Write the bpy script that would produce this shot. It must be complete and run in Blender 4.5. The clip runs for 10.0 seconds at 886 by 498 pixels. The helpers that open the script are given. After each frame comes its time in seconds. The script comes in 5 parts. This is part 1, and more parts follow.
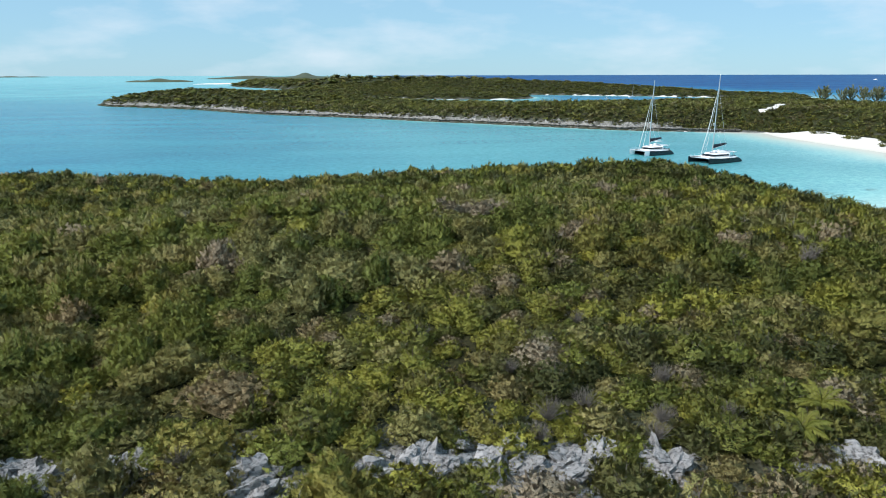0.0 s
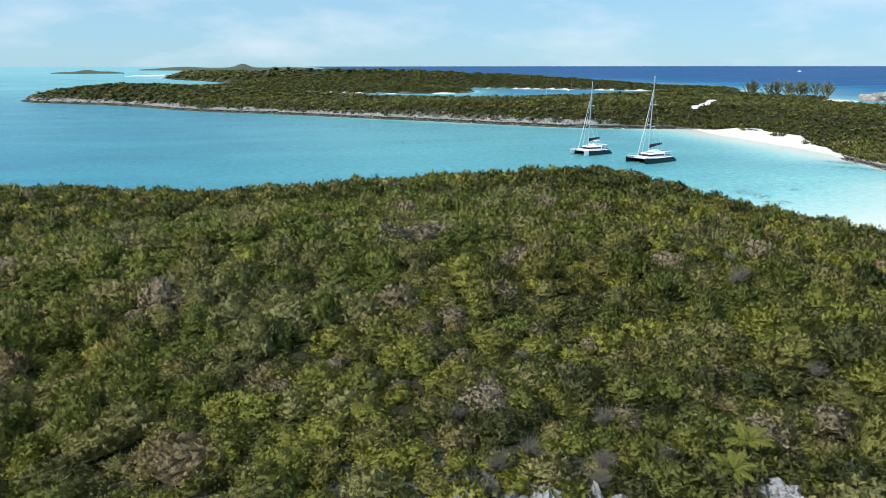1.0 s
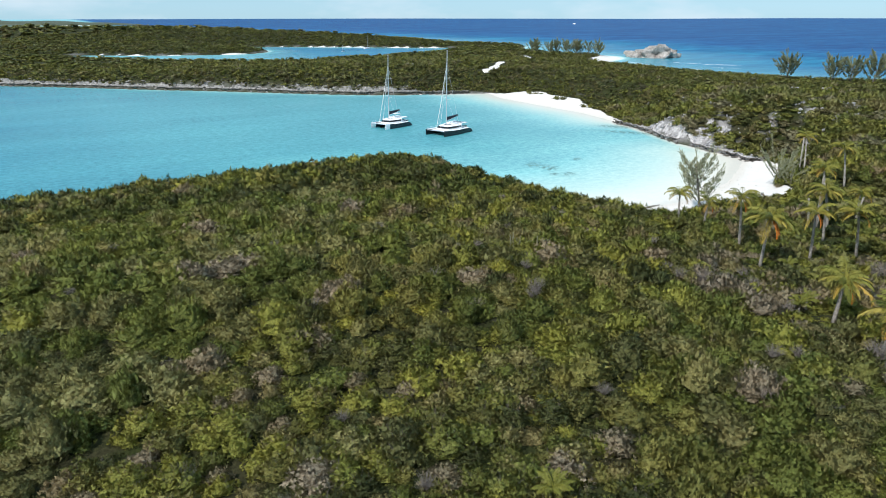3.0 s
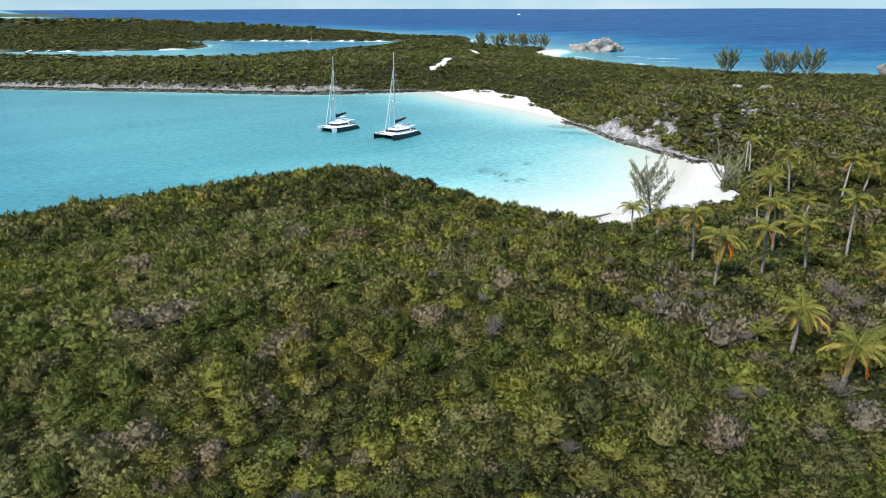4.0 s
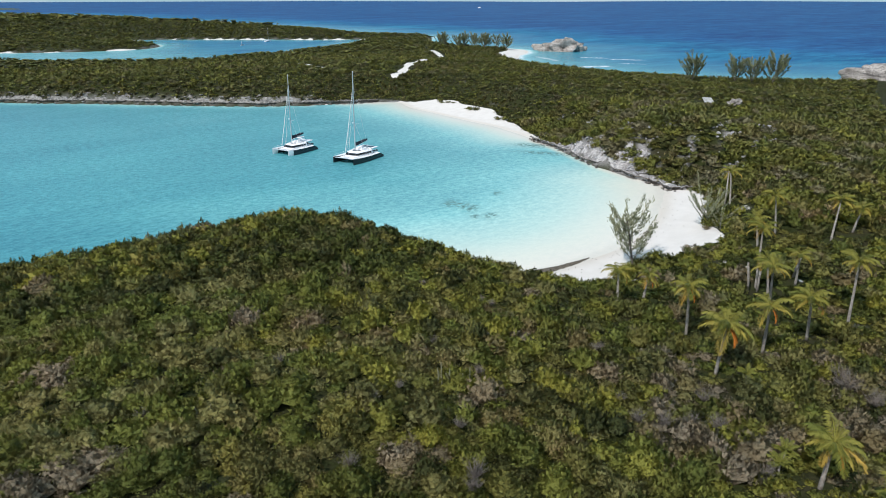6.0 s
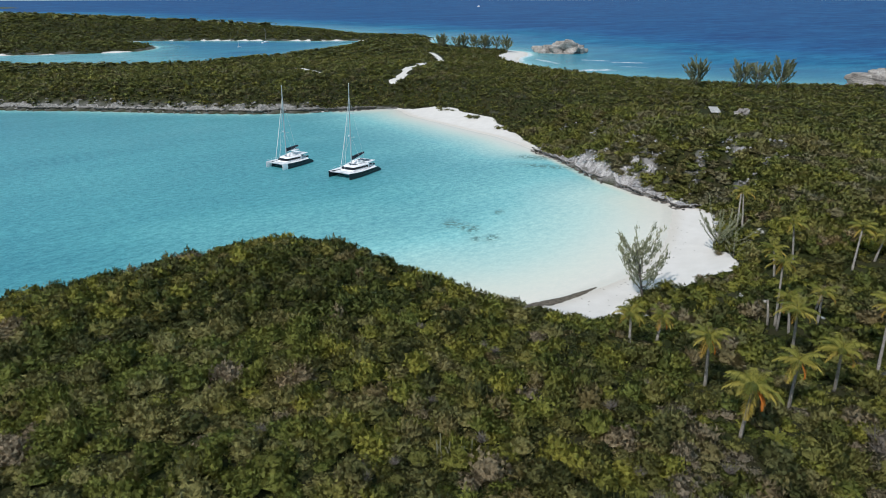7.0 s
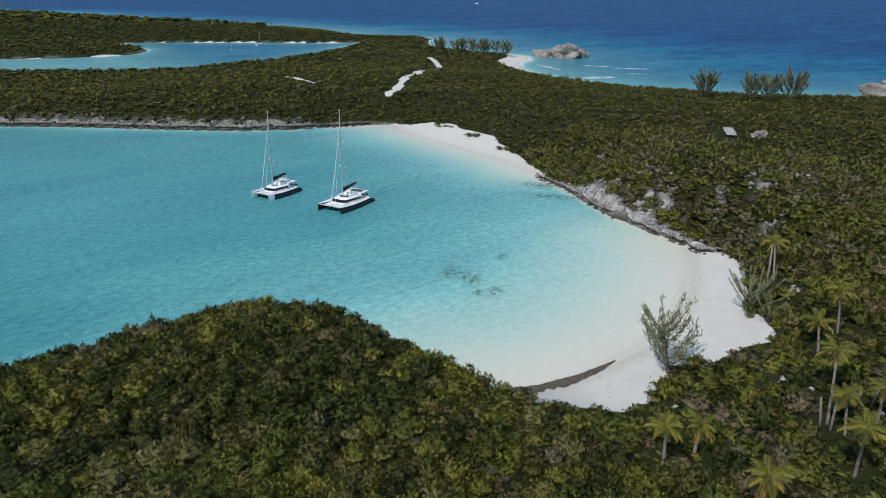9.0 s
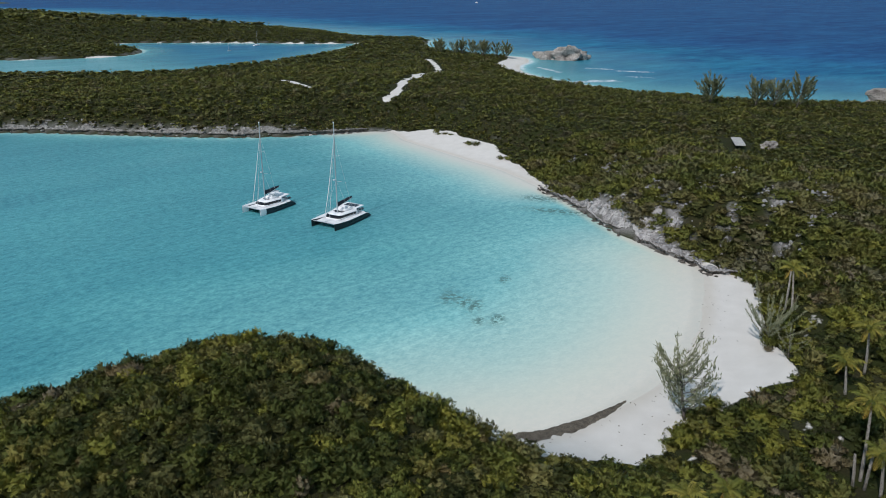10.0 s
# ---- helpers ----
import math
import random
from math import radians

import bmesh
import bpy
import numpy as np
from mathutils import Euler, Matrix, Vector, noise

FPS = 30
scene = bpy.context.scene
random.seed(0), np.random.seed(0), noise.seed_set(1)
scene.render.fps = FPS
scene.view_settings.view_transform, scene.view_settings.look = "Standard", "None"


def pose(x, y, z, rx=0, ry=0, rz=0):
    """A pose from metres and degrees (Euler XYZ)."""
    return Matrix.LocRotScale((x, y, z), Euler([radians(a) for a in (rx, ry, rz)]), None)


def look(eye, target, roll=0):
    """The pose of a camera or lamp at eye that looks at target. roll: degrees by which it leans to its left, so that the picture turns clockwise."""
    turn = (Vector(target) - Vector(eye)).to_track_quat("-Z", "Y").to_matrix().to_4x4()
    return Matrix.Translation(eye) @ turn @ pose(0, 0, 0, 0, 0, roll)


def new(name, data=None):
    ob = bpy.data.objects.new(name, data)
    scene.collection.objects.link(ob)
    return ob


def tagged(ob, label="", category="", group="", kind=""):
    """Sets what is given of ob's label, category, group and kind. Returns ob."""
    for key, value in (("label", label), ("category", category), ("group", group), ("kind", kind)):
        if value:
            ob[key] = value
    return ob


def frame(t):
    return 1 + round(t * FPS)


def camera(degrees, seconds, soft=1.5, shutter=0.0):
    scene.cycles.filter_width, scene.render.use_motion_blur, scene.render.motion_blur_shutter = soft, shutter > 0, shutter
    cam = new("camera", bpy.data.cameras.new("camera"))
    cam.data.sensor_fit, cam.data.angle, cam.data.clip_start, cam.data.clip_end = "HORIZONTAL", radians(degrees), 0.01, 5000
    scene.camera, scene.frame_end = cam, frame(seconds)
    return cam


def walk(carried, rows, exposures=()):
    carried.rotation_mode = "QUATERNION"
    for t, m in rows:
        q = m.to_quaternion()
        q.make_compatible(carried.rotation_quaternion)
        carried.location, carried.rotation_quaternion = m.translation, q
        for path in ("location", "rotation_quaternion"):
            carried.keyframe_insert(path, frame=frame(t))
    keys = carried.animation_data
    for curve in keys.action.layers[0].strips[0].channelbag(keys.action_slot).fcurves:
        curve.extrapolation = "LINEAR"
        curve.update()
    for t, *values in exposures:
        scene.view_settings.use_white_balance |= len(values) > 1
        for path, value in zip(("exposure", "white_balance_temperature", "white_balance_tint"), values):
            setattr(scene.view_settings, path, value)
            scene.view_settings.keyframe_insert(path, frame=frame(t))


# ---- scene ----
# ---- camera and walk ----
cam = camera(66.41, 10.0, soft=1.0)
ROWS = (  # seconds, eye, heading and dip in degrees, roll
    (0, (-0.00, 0.00, 24.65), 7.78, 14.51, -0.12),
    (0.1, (-0.01, 0.02, 24.96), 9.36, 14.55, -0.10),
    (0.2, (-0.02, 0.04, 25.28), 10.56, 14.59, -0.09),
    (0.3, (-0.04, 0.06, 25.59), 11.29, 14.65, -0.07),
    (0.4, (-0.05, 0.08, 25.90), 11.82, 14.70, -0.06),
    (0.6, (-0.06, 0.10, 26.53), 12.30, 14.86, -0.06),
    (0.8, (-0.06, 0.11, 27.16), 12.43, 15.06, -0.06),
    (1, (-0.06, 0.12, 27.80), 12.60, 15.26, -0.05),
    (1.2, (-0.05, 0.13, 28.44), 13.22, 15.48, -0.04),
    (1.4, (-0.04, 0.14, 29.09), 14.88, 15.72, -0.01),
    (1.6, (-0.02, 0.15, 29.74), 16.53, 16.00, -0.00),
    (1.8, (0.00, 0.17, 30.37), 17.94, 16.36, -0.00),
    (2, (0.05, 0.23, 30.99), 19.21, 16.82, -0.00),
    (2.2, (0.12, 0.38, 31.59), 20.47, 17.36, 0.01),
    (2.4, (0.23, 0.61, 32.20), 22.03, 17.90, 0.02),
    (2.6, (0.40, 0.95, 32.82), 24.19, 18.35, 0.02),
    (2.8, (0.59, 1.34, 33.46), 26.85, 18.71, -0.01),
    (3, (0.79, 1.75, 34.10), 29.17, 19.03, -0.05),
    (3.2, (1.01, 2.20, 34.74), 30.69, 19.31, -0.06),
    (3.4, (1.31, 2.78, 35.36), 31.75, 19.50, -0.07),
    (3.6, (1.69, 3.51, 35.96), 32.49, 19.64, -0.08),
    (3.8, (2.13, 4.34, 36.57), 33.06, 19.72, -0.08),
    (4, (2.64, 5.27, 37.18), 33.56, 19.79, -0.09),
    (4.2, (3.20, 6.26, 37.80), 34.12, 19.87, -0.09),
    (4.4, (3.81, 7.28, 38.44), 34.85, 19.97, -0.10),
    (4.6, (4.44, 8.33, 39.09), 35.58, 20.06, -0.10),
    (4.8, (5.09, 9.40, 39.74), 36.10, 20.13, -0.09),
    (5, (5.76, 10.48, 40.39), 36.44, 20.19, -0.07),
    (5.25, (6.64, 11.87, 41.19), 36.64, 20.26, -0.05),
    (5.5, (7.57, 13.29, 41.97), 36.70, 20.33, -0.04),
    (5.75, (8.57, 14.73, 42.71), 36.74, 20.39, -0.02),
    (6, (9.62, 16.19, 43.41), 36.76, 20.44, -0.01),
    (6.25, (10.72, 17.68, 44.10), 36.78, 20.48, -0.01),
    (6.5, (11.84, 19.19, 44.77), 36.80, 20.52, -0.00),
    (6.75, (12.99, 20.71, 45.44), 36.82, 20.55, -0.00),
    (7, (14.15, 22.26, 46.12), 36.83, 20.59, -0.01),
    (7.5, (16.49, 25.39, 47.53), 36.85, 20.68, -0.02),
    (8, (18.87, 28.62, 48.98), 36.89, 20.75, -0.03),
    (8.5, (21.29, 31.97, 50.35), 36.95, 20.87, 0.01),
    (9, (23.75, 35.34, 51.51), 37.02, 20.92, 0.07),
    (9.5, (26.26, 38.61, 52.48), 37.07, 20.98, 0.11),
    (10, (28.75, 41.76, 53.33), 37.09, 21.03, 0.18),
)


def aim(eye, heading, dip, roll):
    """A camera pose from compass heading (from +y towards +x) and downward tilt."""
    h, d = radians(heading), radians(dip)
    way = Vector((math.sin(h) * math.cos(d), math.cos(h) * math.cos(d), -math.sin(d)))
    return look(eye, Vector(eye) + way, roll)


walk(cam, [(t, aim(e, h, d, r)) for t, e, h, d, r in ROWS],
     exposures=[(0, 0.25, 6500, 11), (3.0, 0.28, 6500, 13), (5.5, 0.09, 6600, 15), (7.0, -0.27, 6550, 14), (10.0, -0.60, 6500, 15)])
# ---- end of walk ----
# ---- world, sun ----
SUN_FROM = Vector((-0.73, -0.23, 0.83)).normalized()  # towards the sun
world = bpy.data.worlds.new("sky")
scene.world = world
world.use_nodes = True
wn, wl = world.node_tree.nodes, world.node_tree.links
wn.clear()
sky = wn.new("ShaderNodeTexSky")
sky.sky_type = "NISHITA"
sky.sun_disc = False
sky.sun_elevation = math.asin(SUN_FROM.z)
sky.sun_rotation = math.atan2(SUN_FROM.x, SUN_FROM.y)
sky.altitude, sky.air_density, sky.dust_density, sky.ozone_density = 0, 1.0, 0.1, 4.0
w_co = wn.new("ShaderNodeTexCoord")
w_map = wn.new("ShaderNodeMapping")
w_map.inputs["Scale"].default_value = (1.0, 1.0, 3.2)
w_noise = wn.new("ShaderNodeTexNoise")
w_noise.inputs["Scale"].default_value = 5.0
w_noise.inputs["Detail"].default_value = 7.0
w_noise.inputs["Roughness"].default_value = 0.55
w_ramp = wn.new("ShaderNodeValToRGB")
w_ramp.color_ramp.elements[0].position, w_ramp.color_ramp.elements[1].position = 0.47, 0.82
w_ramp.color_ramp.elements[1].color = (0.75, 0.75, 0.75, 1)
w_mix = wn.new("ShaderNodeMix")
w_mix.data_type = "RGBA"
w_mix.inputs["B"].default_value = (8.6, 9.4, 10.2, 1)
w_veil = wn.new("ShaderNodeMix")
w_veil.data_type = "RGBA"
w_veil.inputs["Factor"].default_value = 0.62
w_veil.inputs["B"].default_value = (4.5, 7.7, 9.3, 1)
w_bg = wn.new("ShaderNodeBackground")
w_bg.inputs["Strength"].default_value = 0.085
w_out = wn.new("ShaderNodeOutputWorld")
wl.new(w_co.outputs["Generated"], w_map.inputs["Vector"])
wl.new(w_map.outputs["Vector"], w_noise.inputs["Vector"])
wl.new(w_noise.outputs["Fac"], w_ramp.inputs["Fac"])
wl.new(w_ramp.outputs["Color"], w_mix.inputs["Factor"])
w_tint = wn.new("ShaderNodeMix")
w_tint.data_type, w_tint.blend_type = "RGBA", "MULTIPLY"
w_tint.inputs["Factor"].default_value = 1.0
w_tint.inputs["B"].default_value = (0.62, 0.84, 1.16, 1)
wl.new(sky.outputs["Color"], w_tint.inputs["A"])
wl.new(w_tint.outputs["Result"], w_veil.inputs["A"])
wl.new(w_veil.outputs["Result"], w_mix.inputs["A"])
wl.new(w_mix.outputs["Result"], w_bg.inputs["Color"])
wl.new(w_bg.outputs["Background"], w_out.inputs["Surface"])
sun = new("sun", bpy.data.lights.new("sun", "SUN"))
sun.data.energy, sun.data.angle, sun.data.color = 4.3, radians(0.53), (1.0, 0.97, 0.93)
sun.matrix_world = look(SUN_FROM * 100, (0, 0, 0))


# ---- materials ----
class Nodes:
    """A small builder of node materials."""

    def __init__(self, name):
        self.mat = bpy.data.materials.new(name)
        self.mat.use_nodes = True
        self.tree = self.mat.node_tree
        self.tree.nodes.clear()
        self.out = self.tree.nodes.new("ShaderNodeOutputMaterial")

    def add(self, kind, **ins):
        n = self.tree.nodes.new(kind)
        for k, v in ins.items():
            self.put(n, k.replace("_", " "), v)
        return n

    def put(self, n, key, v):
        if isinstance(v, bpy.types.NodeSocket):
            self.tree.links.new(v, n.inputs[key])
        else:
            n.inputs[key].default_value = v

    def coords(self, scale=(1, 1, 1), kind="Object"):
        t = self.add("ShaderNodeTexCoord")
        m = self.add("ShaderNodeMapping", Vector=t.outputs[kind], Scale=scale)
        return m.outputs["Vector"]

    def noise(self, vec, scale, detail=4.0, rough=0.55):
        return self.add("ShaderNodeTexNoise", Vector=vec, Scale=scale, Detail=detail, Roughness=rough).outputs["Fac"]

    def ramp(self, fac, *stops):
        n = self.add("ShaderNodeValToRGB", Fac=fac)
        e = n.color_ramp.elements
        while len(e) < len(stops):
            e.new(0.5)
        for s, (p, c) in zip(e, stops):
            s.position, s.color = p, (*((c, c, c) if isinstance(c, (int, float)) else c), 1)
        return n.outputs["Color"]

    def mix(self, fac, a, b, blend="MIX"):
        n = self.add("ShaderNodeMix")
        n.data_type, n.blend_type = "RGBA", blend
        for key, v in (("Factor", fac), ("A", a), ("B", b)):
            if not isinstance(v, bpy.types.NodeSocket) and key != "Factor":
                v = (*v, 1)
            self.put(n, key, v)
        return n.outputs["Result"]

    def math(self, op, a, b=0.0):
        n = self.add("ShaderNodeMath")
        n.operation = op
        for i, v in enumerate((a, b)):
            if isinstance(v, bpy.types.NodeSocket):
                self.tree.links.new(v, n.inputs[i])
            else:
                n.inputs[i].default_value = v
        return n.outputs[0]

    def attr(self, name, what="Fac"):
        n = self.add("ShaderNodeAttribute")
        n.attribute_name = name
        return n.outputs[what]

    def bump(self, height, strength, distance):
        return self.add("ShaderNodeBump", Height=height, Strength=strength, Distance=distance).outputs["Normal"]

    def finish(self, shader):
        self.tree.links.new(shader, self.out.inputs["Surface"])
        return self.mat

    def principled(self, **ins):
        n = self.add("ShaderNodeBsdfPrincipled", **ins)
        return n.outputs["BSDF"]


def paint(name, colour, rough=0.5, metal=0.0, vary=0.08, scale=3.0, bump=0.0):
    m = Nodes(name)
    v = m.coords()
    n1, n2 = m.noise(v, scale), m.noise(v, scale * 14, 3.0)
    lo = tuple(c * (1 - vary) for c in colour)
    hi = tuple(min(1, c * (1 + vary)) for c in colour)
    c = m.mix(m.math("MULTIPLY", m.math("ADD", n1, n2), 0.5), lo, hi)
    ins = dict(Base_Color=c, Roughness=rough, Metallic=metal)
    if bump:
        ins["Normal"] = m.bump(n2, 0.6, bump)
    return m.finish(m.principled(**ins))


def ground_material():
    """Sand near the beaches and on the track, leaf litter and pale limestone elsewhere."""
    m = Nodes("ground")
    v = m.coords()
    sand = m.attr("sand")
    n = m.noise(v, 0.35, 6.0)
    f = m.noise(v, 4.0, 5.0, 0.65)
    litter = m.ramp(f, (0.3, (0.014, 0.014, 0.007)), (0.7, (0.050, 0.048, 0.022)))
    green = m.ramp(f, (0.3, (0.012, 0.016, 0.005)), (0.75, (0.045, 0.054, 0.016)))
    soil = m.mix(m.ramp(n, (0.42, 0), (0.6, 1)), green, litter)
    stone = m.ramp(f, (0.35, (0.11, 0.105, 0.10)), (0.7, (0.42, 0.41, 0.40)))
    soil = m.mix(m.ramp(m.noise(v, 0.16, 7.0, 0.62), (0.69, 0), (0.75, 1)), soil, stone)
    soil = m.mix(m.attr("rock"), soil, stone)
    grain = m.noise(v, 60.0, 2.0)
    sandc = m.ramp(m.math("ADD", m.math("MULTIPLY", n, 0.6), m.math("MULTIPLY", grain, 0.4)), (0.3, (0.575, 0.55, 0.51)), (0.7, (0.68, 0.655, 0.615)))
    wet = m.mix(m.attr("wet"), sandc, (0.50, 0.455, 0.38))
    edge = m.math("ADD", sand, m.math("MULTIPLY", m.math("SUBTRACT", m.noise(v, 0.8, 5.0), 0.5), 0.5))
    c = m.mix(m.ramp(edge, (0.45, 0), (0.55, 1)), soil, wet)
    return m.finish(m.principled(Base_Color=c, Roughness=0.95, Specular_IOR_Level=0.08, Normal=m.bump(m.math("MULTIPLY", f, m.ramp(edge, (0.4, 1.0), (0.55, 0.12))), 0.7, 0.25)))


def water_material():
    """Clear water over white sand: the colour of the bed, tinted more the deeper it is, with ripple glints and swell
    light painted in, under a rippled skin.
    """
    m = Nodes("sea_water")
    v = m.coords()
    d = m.attr("depth")
    patch = m.noise(v, 0.018, 5.0)
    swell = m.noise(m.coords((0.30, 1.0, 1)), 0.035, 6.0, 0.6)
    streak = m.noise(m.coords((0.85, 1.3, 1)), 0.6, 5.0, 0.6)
    d2 = m.math("ADD", d, m.math("MULTIPLY", m.math("SUBTRACT", patch, 0.5), m.math("MULTIPLY", d, 0.45)))
    c = m.ramp(m.math("DIVIDE", d2, 30.0), (0.0, (0.67, 0.645, 0.57)), (0.007, (0.625, 0.65, 0.565)), (0.026, (0.47, 0.635, 0.575)), (0.064, (0.24, 0.55, 0.55)), (0.110, (0.082, 0.335, 0.370)), (0.17, (0.038, 0.235, 0.305)), (0.30, (0.012, 0.150, 0.285)), (0.6, (0.007, 0.080, 0.230)), (1.0, (0.006, 0.062, 0.195)))
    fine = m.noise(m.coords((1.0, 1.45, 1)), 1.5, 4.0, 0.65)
    glints = m.math("ADD", m.math("MULTIPLY", streak, 0.55), m.math("MULTIPLY", fine, 0.45))
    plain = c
    # light and dark sides of wavelets, then of the swell, painted into the colour
    c = m.mix(m.ramp(glints, (0.40, 0), (0.61, 1)), m.mix(1.0, c, (0.58, 0.73, 0.78), "MULTIPLY"), m.mix(1.0, c, (1.18, 1.14, 1.12), "MULTIPLY"))
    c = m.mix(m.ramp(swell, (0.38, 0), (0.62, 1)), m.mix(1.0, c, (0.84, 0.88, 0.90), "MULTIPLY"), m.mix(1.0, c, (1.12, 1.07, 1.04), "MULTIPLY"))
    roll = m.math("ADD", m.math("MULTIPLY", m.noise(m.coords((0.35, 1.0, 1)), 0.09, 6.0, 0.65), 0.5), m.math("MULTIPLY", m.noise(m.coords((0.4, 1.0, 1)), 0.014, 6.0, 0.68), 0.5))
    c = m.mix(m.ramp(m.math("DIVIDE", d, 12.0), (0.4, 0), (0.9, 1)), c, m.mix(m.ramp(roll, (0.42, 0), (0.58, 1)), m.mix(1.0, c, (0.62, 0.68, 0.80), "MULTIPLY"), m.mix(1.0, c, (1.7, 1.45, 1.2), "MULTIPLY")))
    c = m.mix(m.ramp(m.math("DIVIDE", d, 3.0), (0.10, 0.12), (0.75, 1)), plain, c)
    weed = m.attr("weed")
    wn_ = m.ramp(m.noise(m.coords(), 0.9, 5.0, 0.7), (0.44, 0), (0.54, 1))
    c = m.mix(m.math("MULTIPLY", weed, wn_), c, (0.085, 0.185, 0.17))
    foam = m.math("MULTIPLY", m.attr("foam"), m.ramp(m.noise(m.coords((0.25, 0.25, 1)), 1.0, 6.0, 0.7), (0.42, 0), (0.55, 1)))
    c = m.mix(foam, c, (0.85, 0.88, 0.9))
    nrm = m.bump(m.math("MULTIPLY", m.math("ADD", streak, m.math("MULTIPLY", fine, 0.6)), m.ramp(m.math("DIVIDE", d, 3.0), (0.05, 0.12), (0.7, 1))), 0.7, 0.42)
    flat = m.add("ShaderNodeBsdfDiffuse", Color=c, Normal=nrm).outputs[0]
    shine = m.add("ShaderNodeBsdfGlossy", Color=(1, 1, 1, 1), Roughness=0.16, Normal=nrm).outputs[0]
    fres = m.add("ShaderNodeFresnel", IOR=1.33).outputs[0]
    surf = m.add("ShaderNodeMixShader", Fac=m.math("MINIMUM", m.math("ADD", m.math("MULTIPLY", fres, m.ramp(m.math("DIVIDE", d, 12.0), (0.3, 0.64), (0.9, 0.12))), 0.015), 0.40))
    m.tree.links.new(flat, surf.inputs[1])
    m.tree.links.new(shine, surf.inputs[2])
    body = surf.outputs[0]
    clear = m.add("ShaderNodeBsdfTransparent").outputs[0]
    mixn = m.add("ShaderNodeMixShader")
    m.put(mixn, "Fac", m.ramp(m.math("DIVIDE", d, 1.2), (0.0, 0.92), (0.012, 1.0)))
    m.tree.links.new(clear, mixn.inputs[1])
    m.tree.links.new(body, mixn.inputs[2])
    return m.finish(mixn.outputs[0])


def leaf_material(name, stops, gloss=0.55, grain=7.0, depth=1.0, gaps=0.0):
    """Foliage whose hue follows the plant (tint) and varies leaf by leaf; gaps: how much shows between the single leaves of a sprig."""
    m = Nodes(name)
    t = m.attr("tint")
    o = m.add("ShaderNodeObjectInfo").outputs["Random"]
    c = m.ramp(m.math("ADD", t, m.math("MULTIPLY", o, 0.10)), *stops)
    g = m.attr("tone")
    c = m.mix(g, m.mix(1.0, c, (0.80, 0.82, 0.80), "MULTIPLY"), m.mix(1.0, c, (1.20, 1.17, 1.12), "MULTIPLY"))
    n = m.noise(m.coords(), 0.06, 3.0)
    c = m.mix(m.ramp(n, (0.35, 0), (0.7, 1)), c, m.mix(1.0, c, (1.16, 1.05, 0.90), "MULTIPLY"))
    leafy = m.noise(m.coords(), grain, 3.0, 0.65)
    c = m.mix(m.ramp(leafy, (0.36, 0), (0.64, 1)), m.mix(1.0, c, tuple(k * depth for k in (0.80, 0.82, 0.80)), "MULTIPLY"), m.mix(1.0, c, tuple(k / depth for k in (1.18, 1.17, 1.13)), "MULTIPLY"))
    body = m.principled(Base_Color=c, Roughness=gloss, Specular_IOR_Level=0.16, Normal=m.bump(leafy, 0.7, 0.8 / grain))
    thin = m.add("ShaderNodeBsdfTranslucent", Color=c).outputs[0]
    mx = m.add("ShaderNodeMixShader", Fac=0.28)
    m.tree.links.new(body, mx.inputs[1])
    m.tree.links.new(thin, mx.inputs[2])
    if not gaps:
        return m.finish(mx.outputs[0])
    cut_ = m.add("ShaderNodeMixShader", Fac=m.ramp(m.noise(m.coords(), grain * 1.7, 1.0, 0.5), (gaps - 0.03, 0), (gaps + 0.03, 1)))
    m.tree.links.new(m.add("ShaderNodeBsdfTransparent").outputs[0], cut_.inputs[1])
    m.tree.links.new(mx.outputs[0], cut_.inputs[2])
    return m.finish(cut_.outputs[0])


def stone_material(name, lo, hi, scale=0.6):
    m = Nodes(name)
    v = m.coords()
    a, b = m.noise(v, scale, 7.0, 0.65), m.noise(v, scale * 9, 5.0, 0.7)
    o = m.add("ShaderNodeObjectInfo").outputs["Random"]
    c = m.ramp(a, (0.3, lo), (0.62, hi))
    c = m.mix(m.ramp(b, (0.35, 1), (0.5, 0)), c, tuple(x * 0.35 for x in lo))
    c = m.mix(m.math("MULTIPLY", o, 0.4), c, m.mix(1.0, c, (0.7, 0.68, 0.66), "MULTIPLY"))
    return m.finish(m.principled(Base_Color=c, Roughness=0.95, Normal=m.bump(b, 0.9, 0.25)))


SCRUB = ((0.0, (0.062, 0.080, 0.026)), (0.14, (0.165, 0.200, 0.052)), (0.28, (0.300, 0.305, 0.066)), (0.40, (0.128, 0.150, 0.043)), (0.52, (0.262, 0.255, 0.080)),
         (0.64, (0.058, 0.073, 0.028)), (0.76, (0.270, 0.268, 0.112)), (0.86, (0.225, 0.188, 0.096)), (1.0, (0.29, 0.255, 0.20)))
M_GROUND = ground_material()
M_WATER = water_material()
M_LEAF = leaf_material("scrub_leaf", SCRUB, 0.55, 17.0, 0.92, 0.46)
# paler, flatter copy of the scrub colours: distance haze is mixed into the leaf
M_HAZELEAF = leaf_material("hazed_scrub_leaf", tuple((p, (0.068 + c[0] * 0.60, 0.074 + c[1] * 0.62, 0.028 + c[2] * 0.60)) for p, c in SCRUB), 0.6, 4.0, 1.05, 0.45)
M_BARK = stone_material("bark", (0.10, 0.085, 0.07), (0.25, 0.22, 0.19), 4.0)
M_DRY = stone_material("dry_twig", (0.19, 0.165, 0.14), (0.36, 0.32, 0.28), 6.0)
M_STONE = stone_material("limestone", (0.19, 0.187, 0.188), (0.49, 0.485, 0.485), 0.5)
M_DARKSTONE = stone_material("sea_worn_limestone", (0.12, 0.11, 0.10), (0.44, 0.41, 0.37), 0.35)

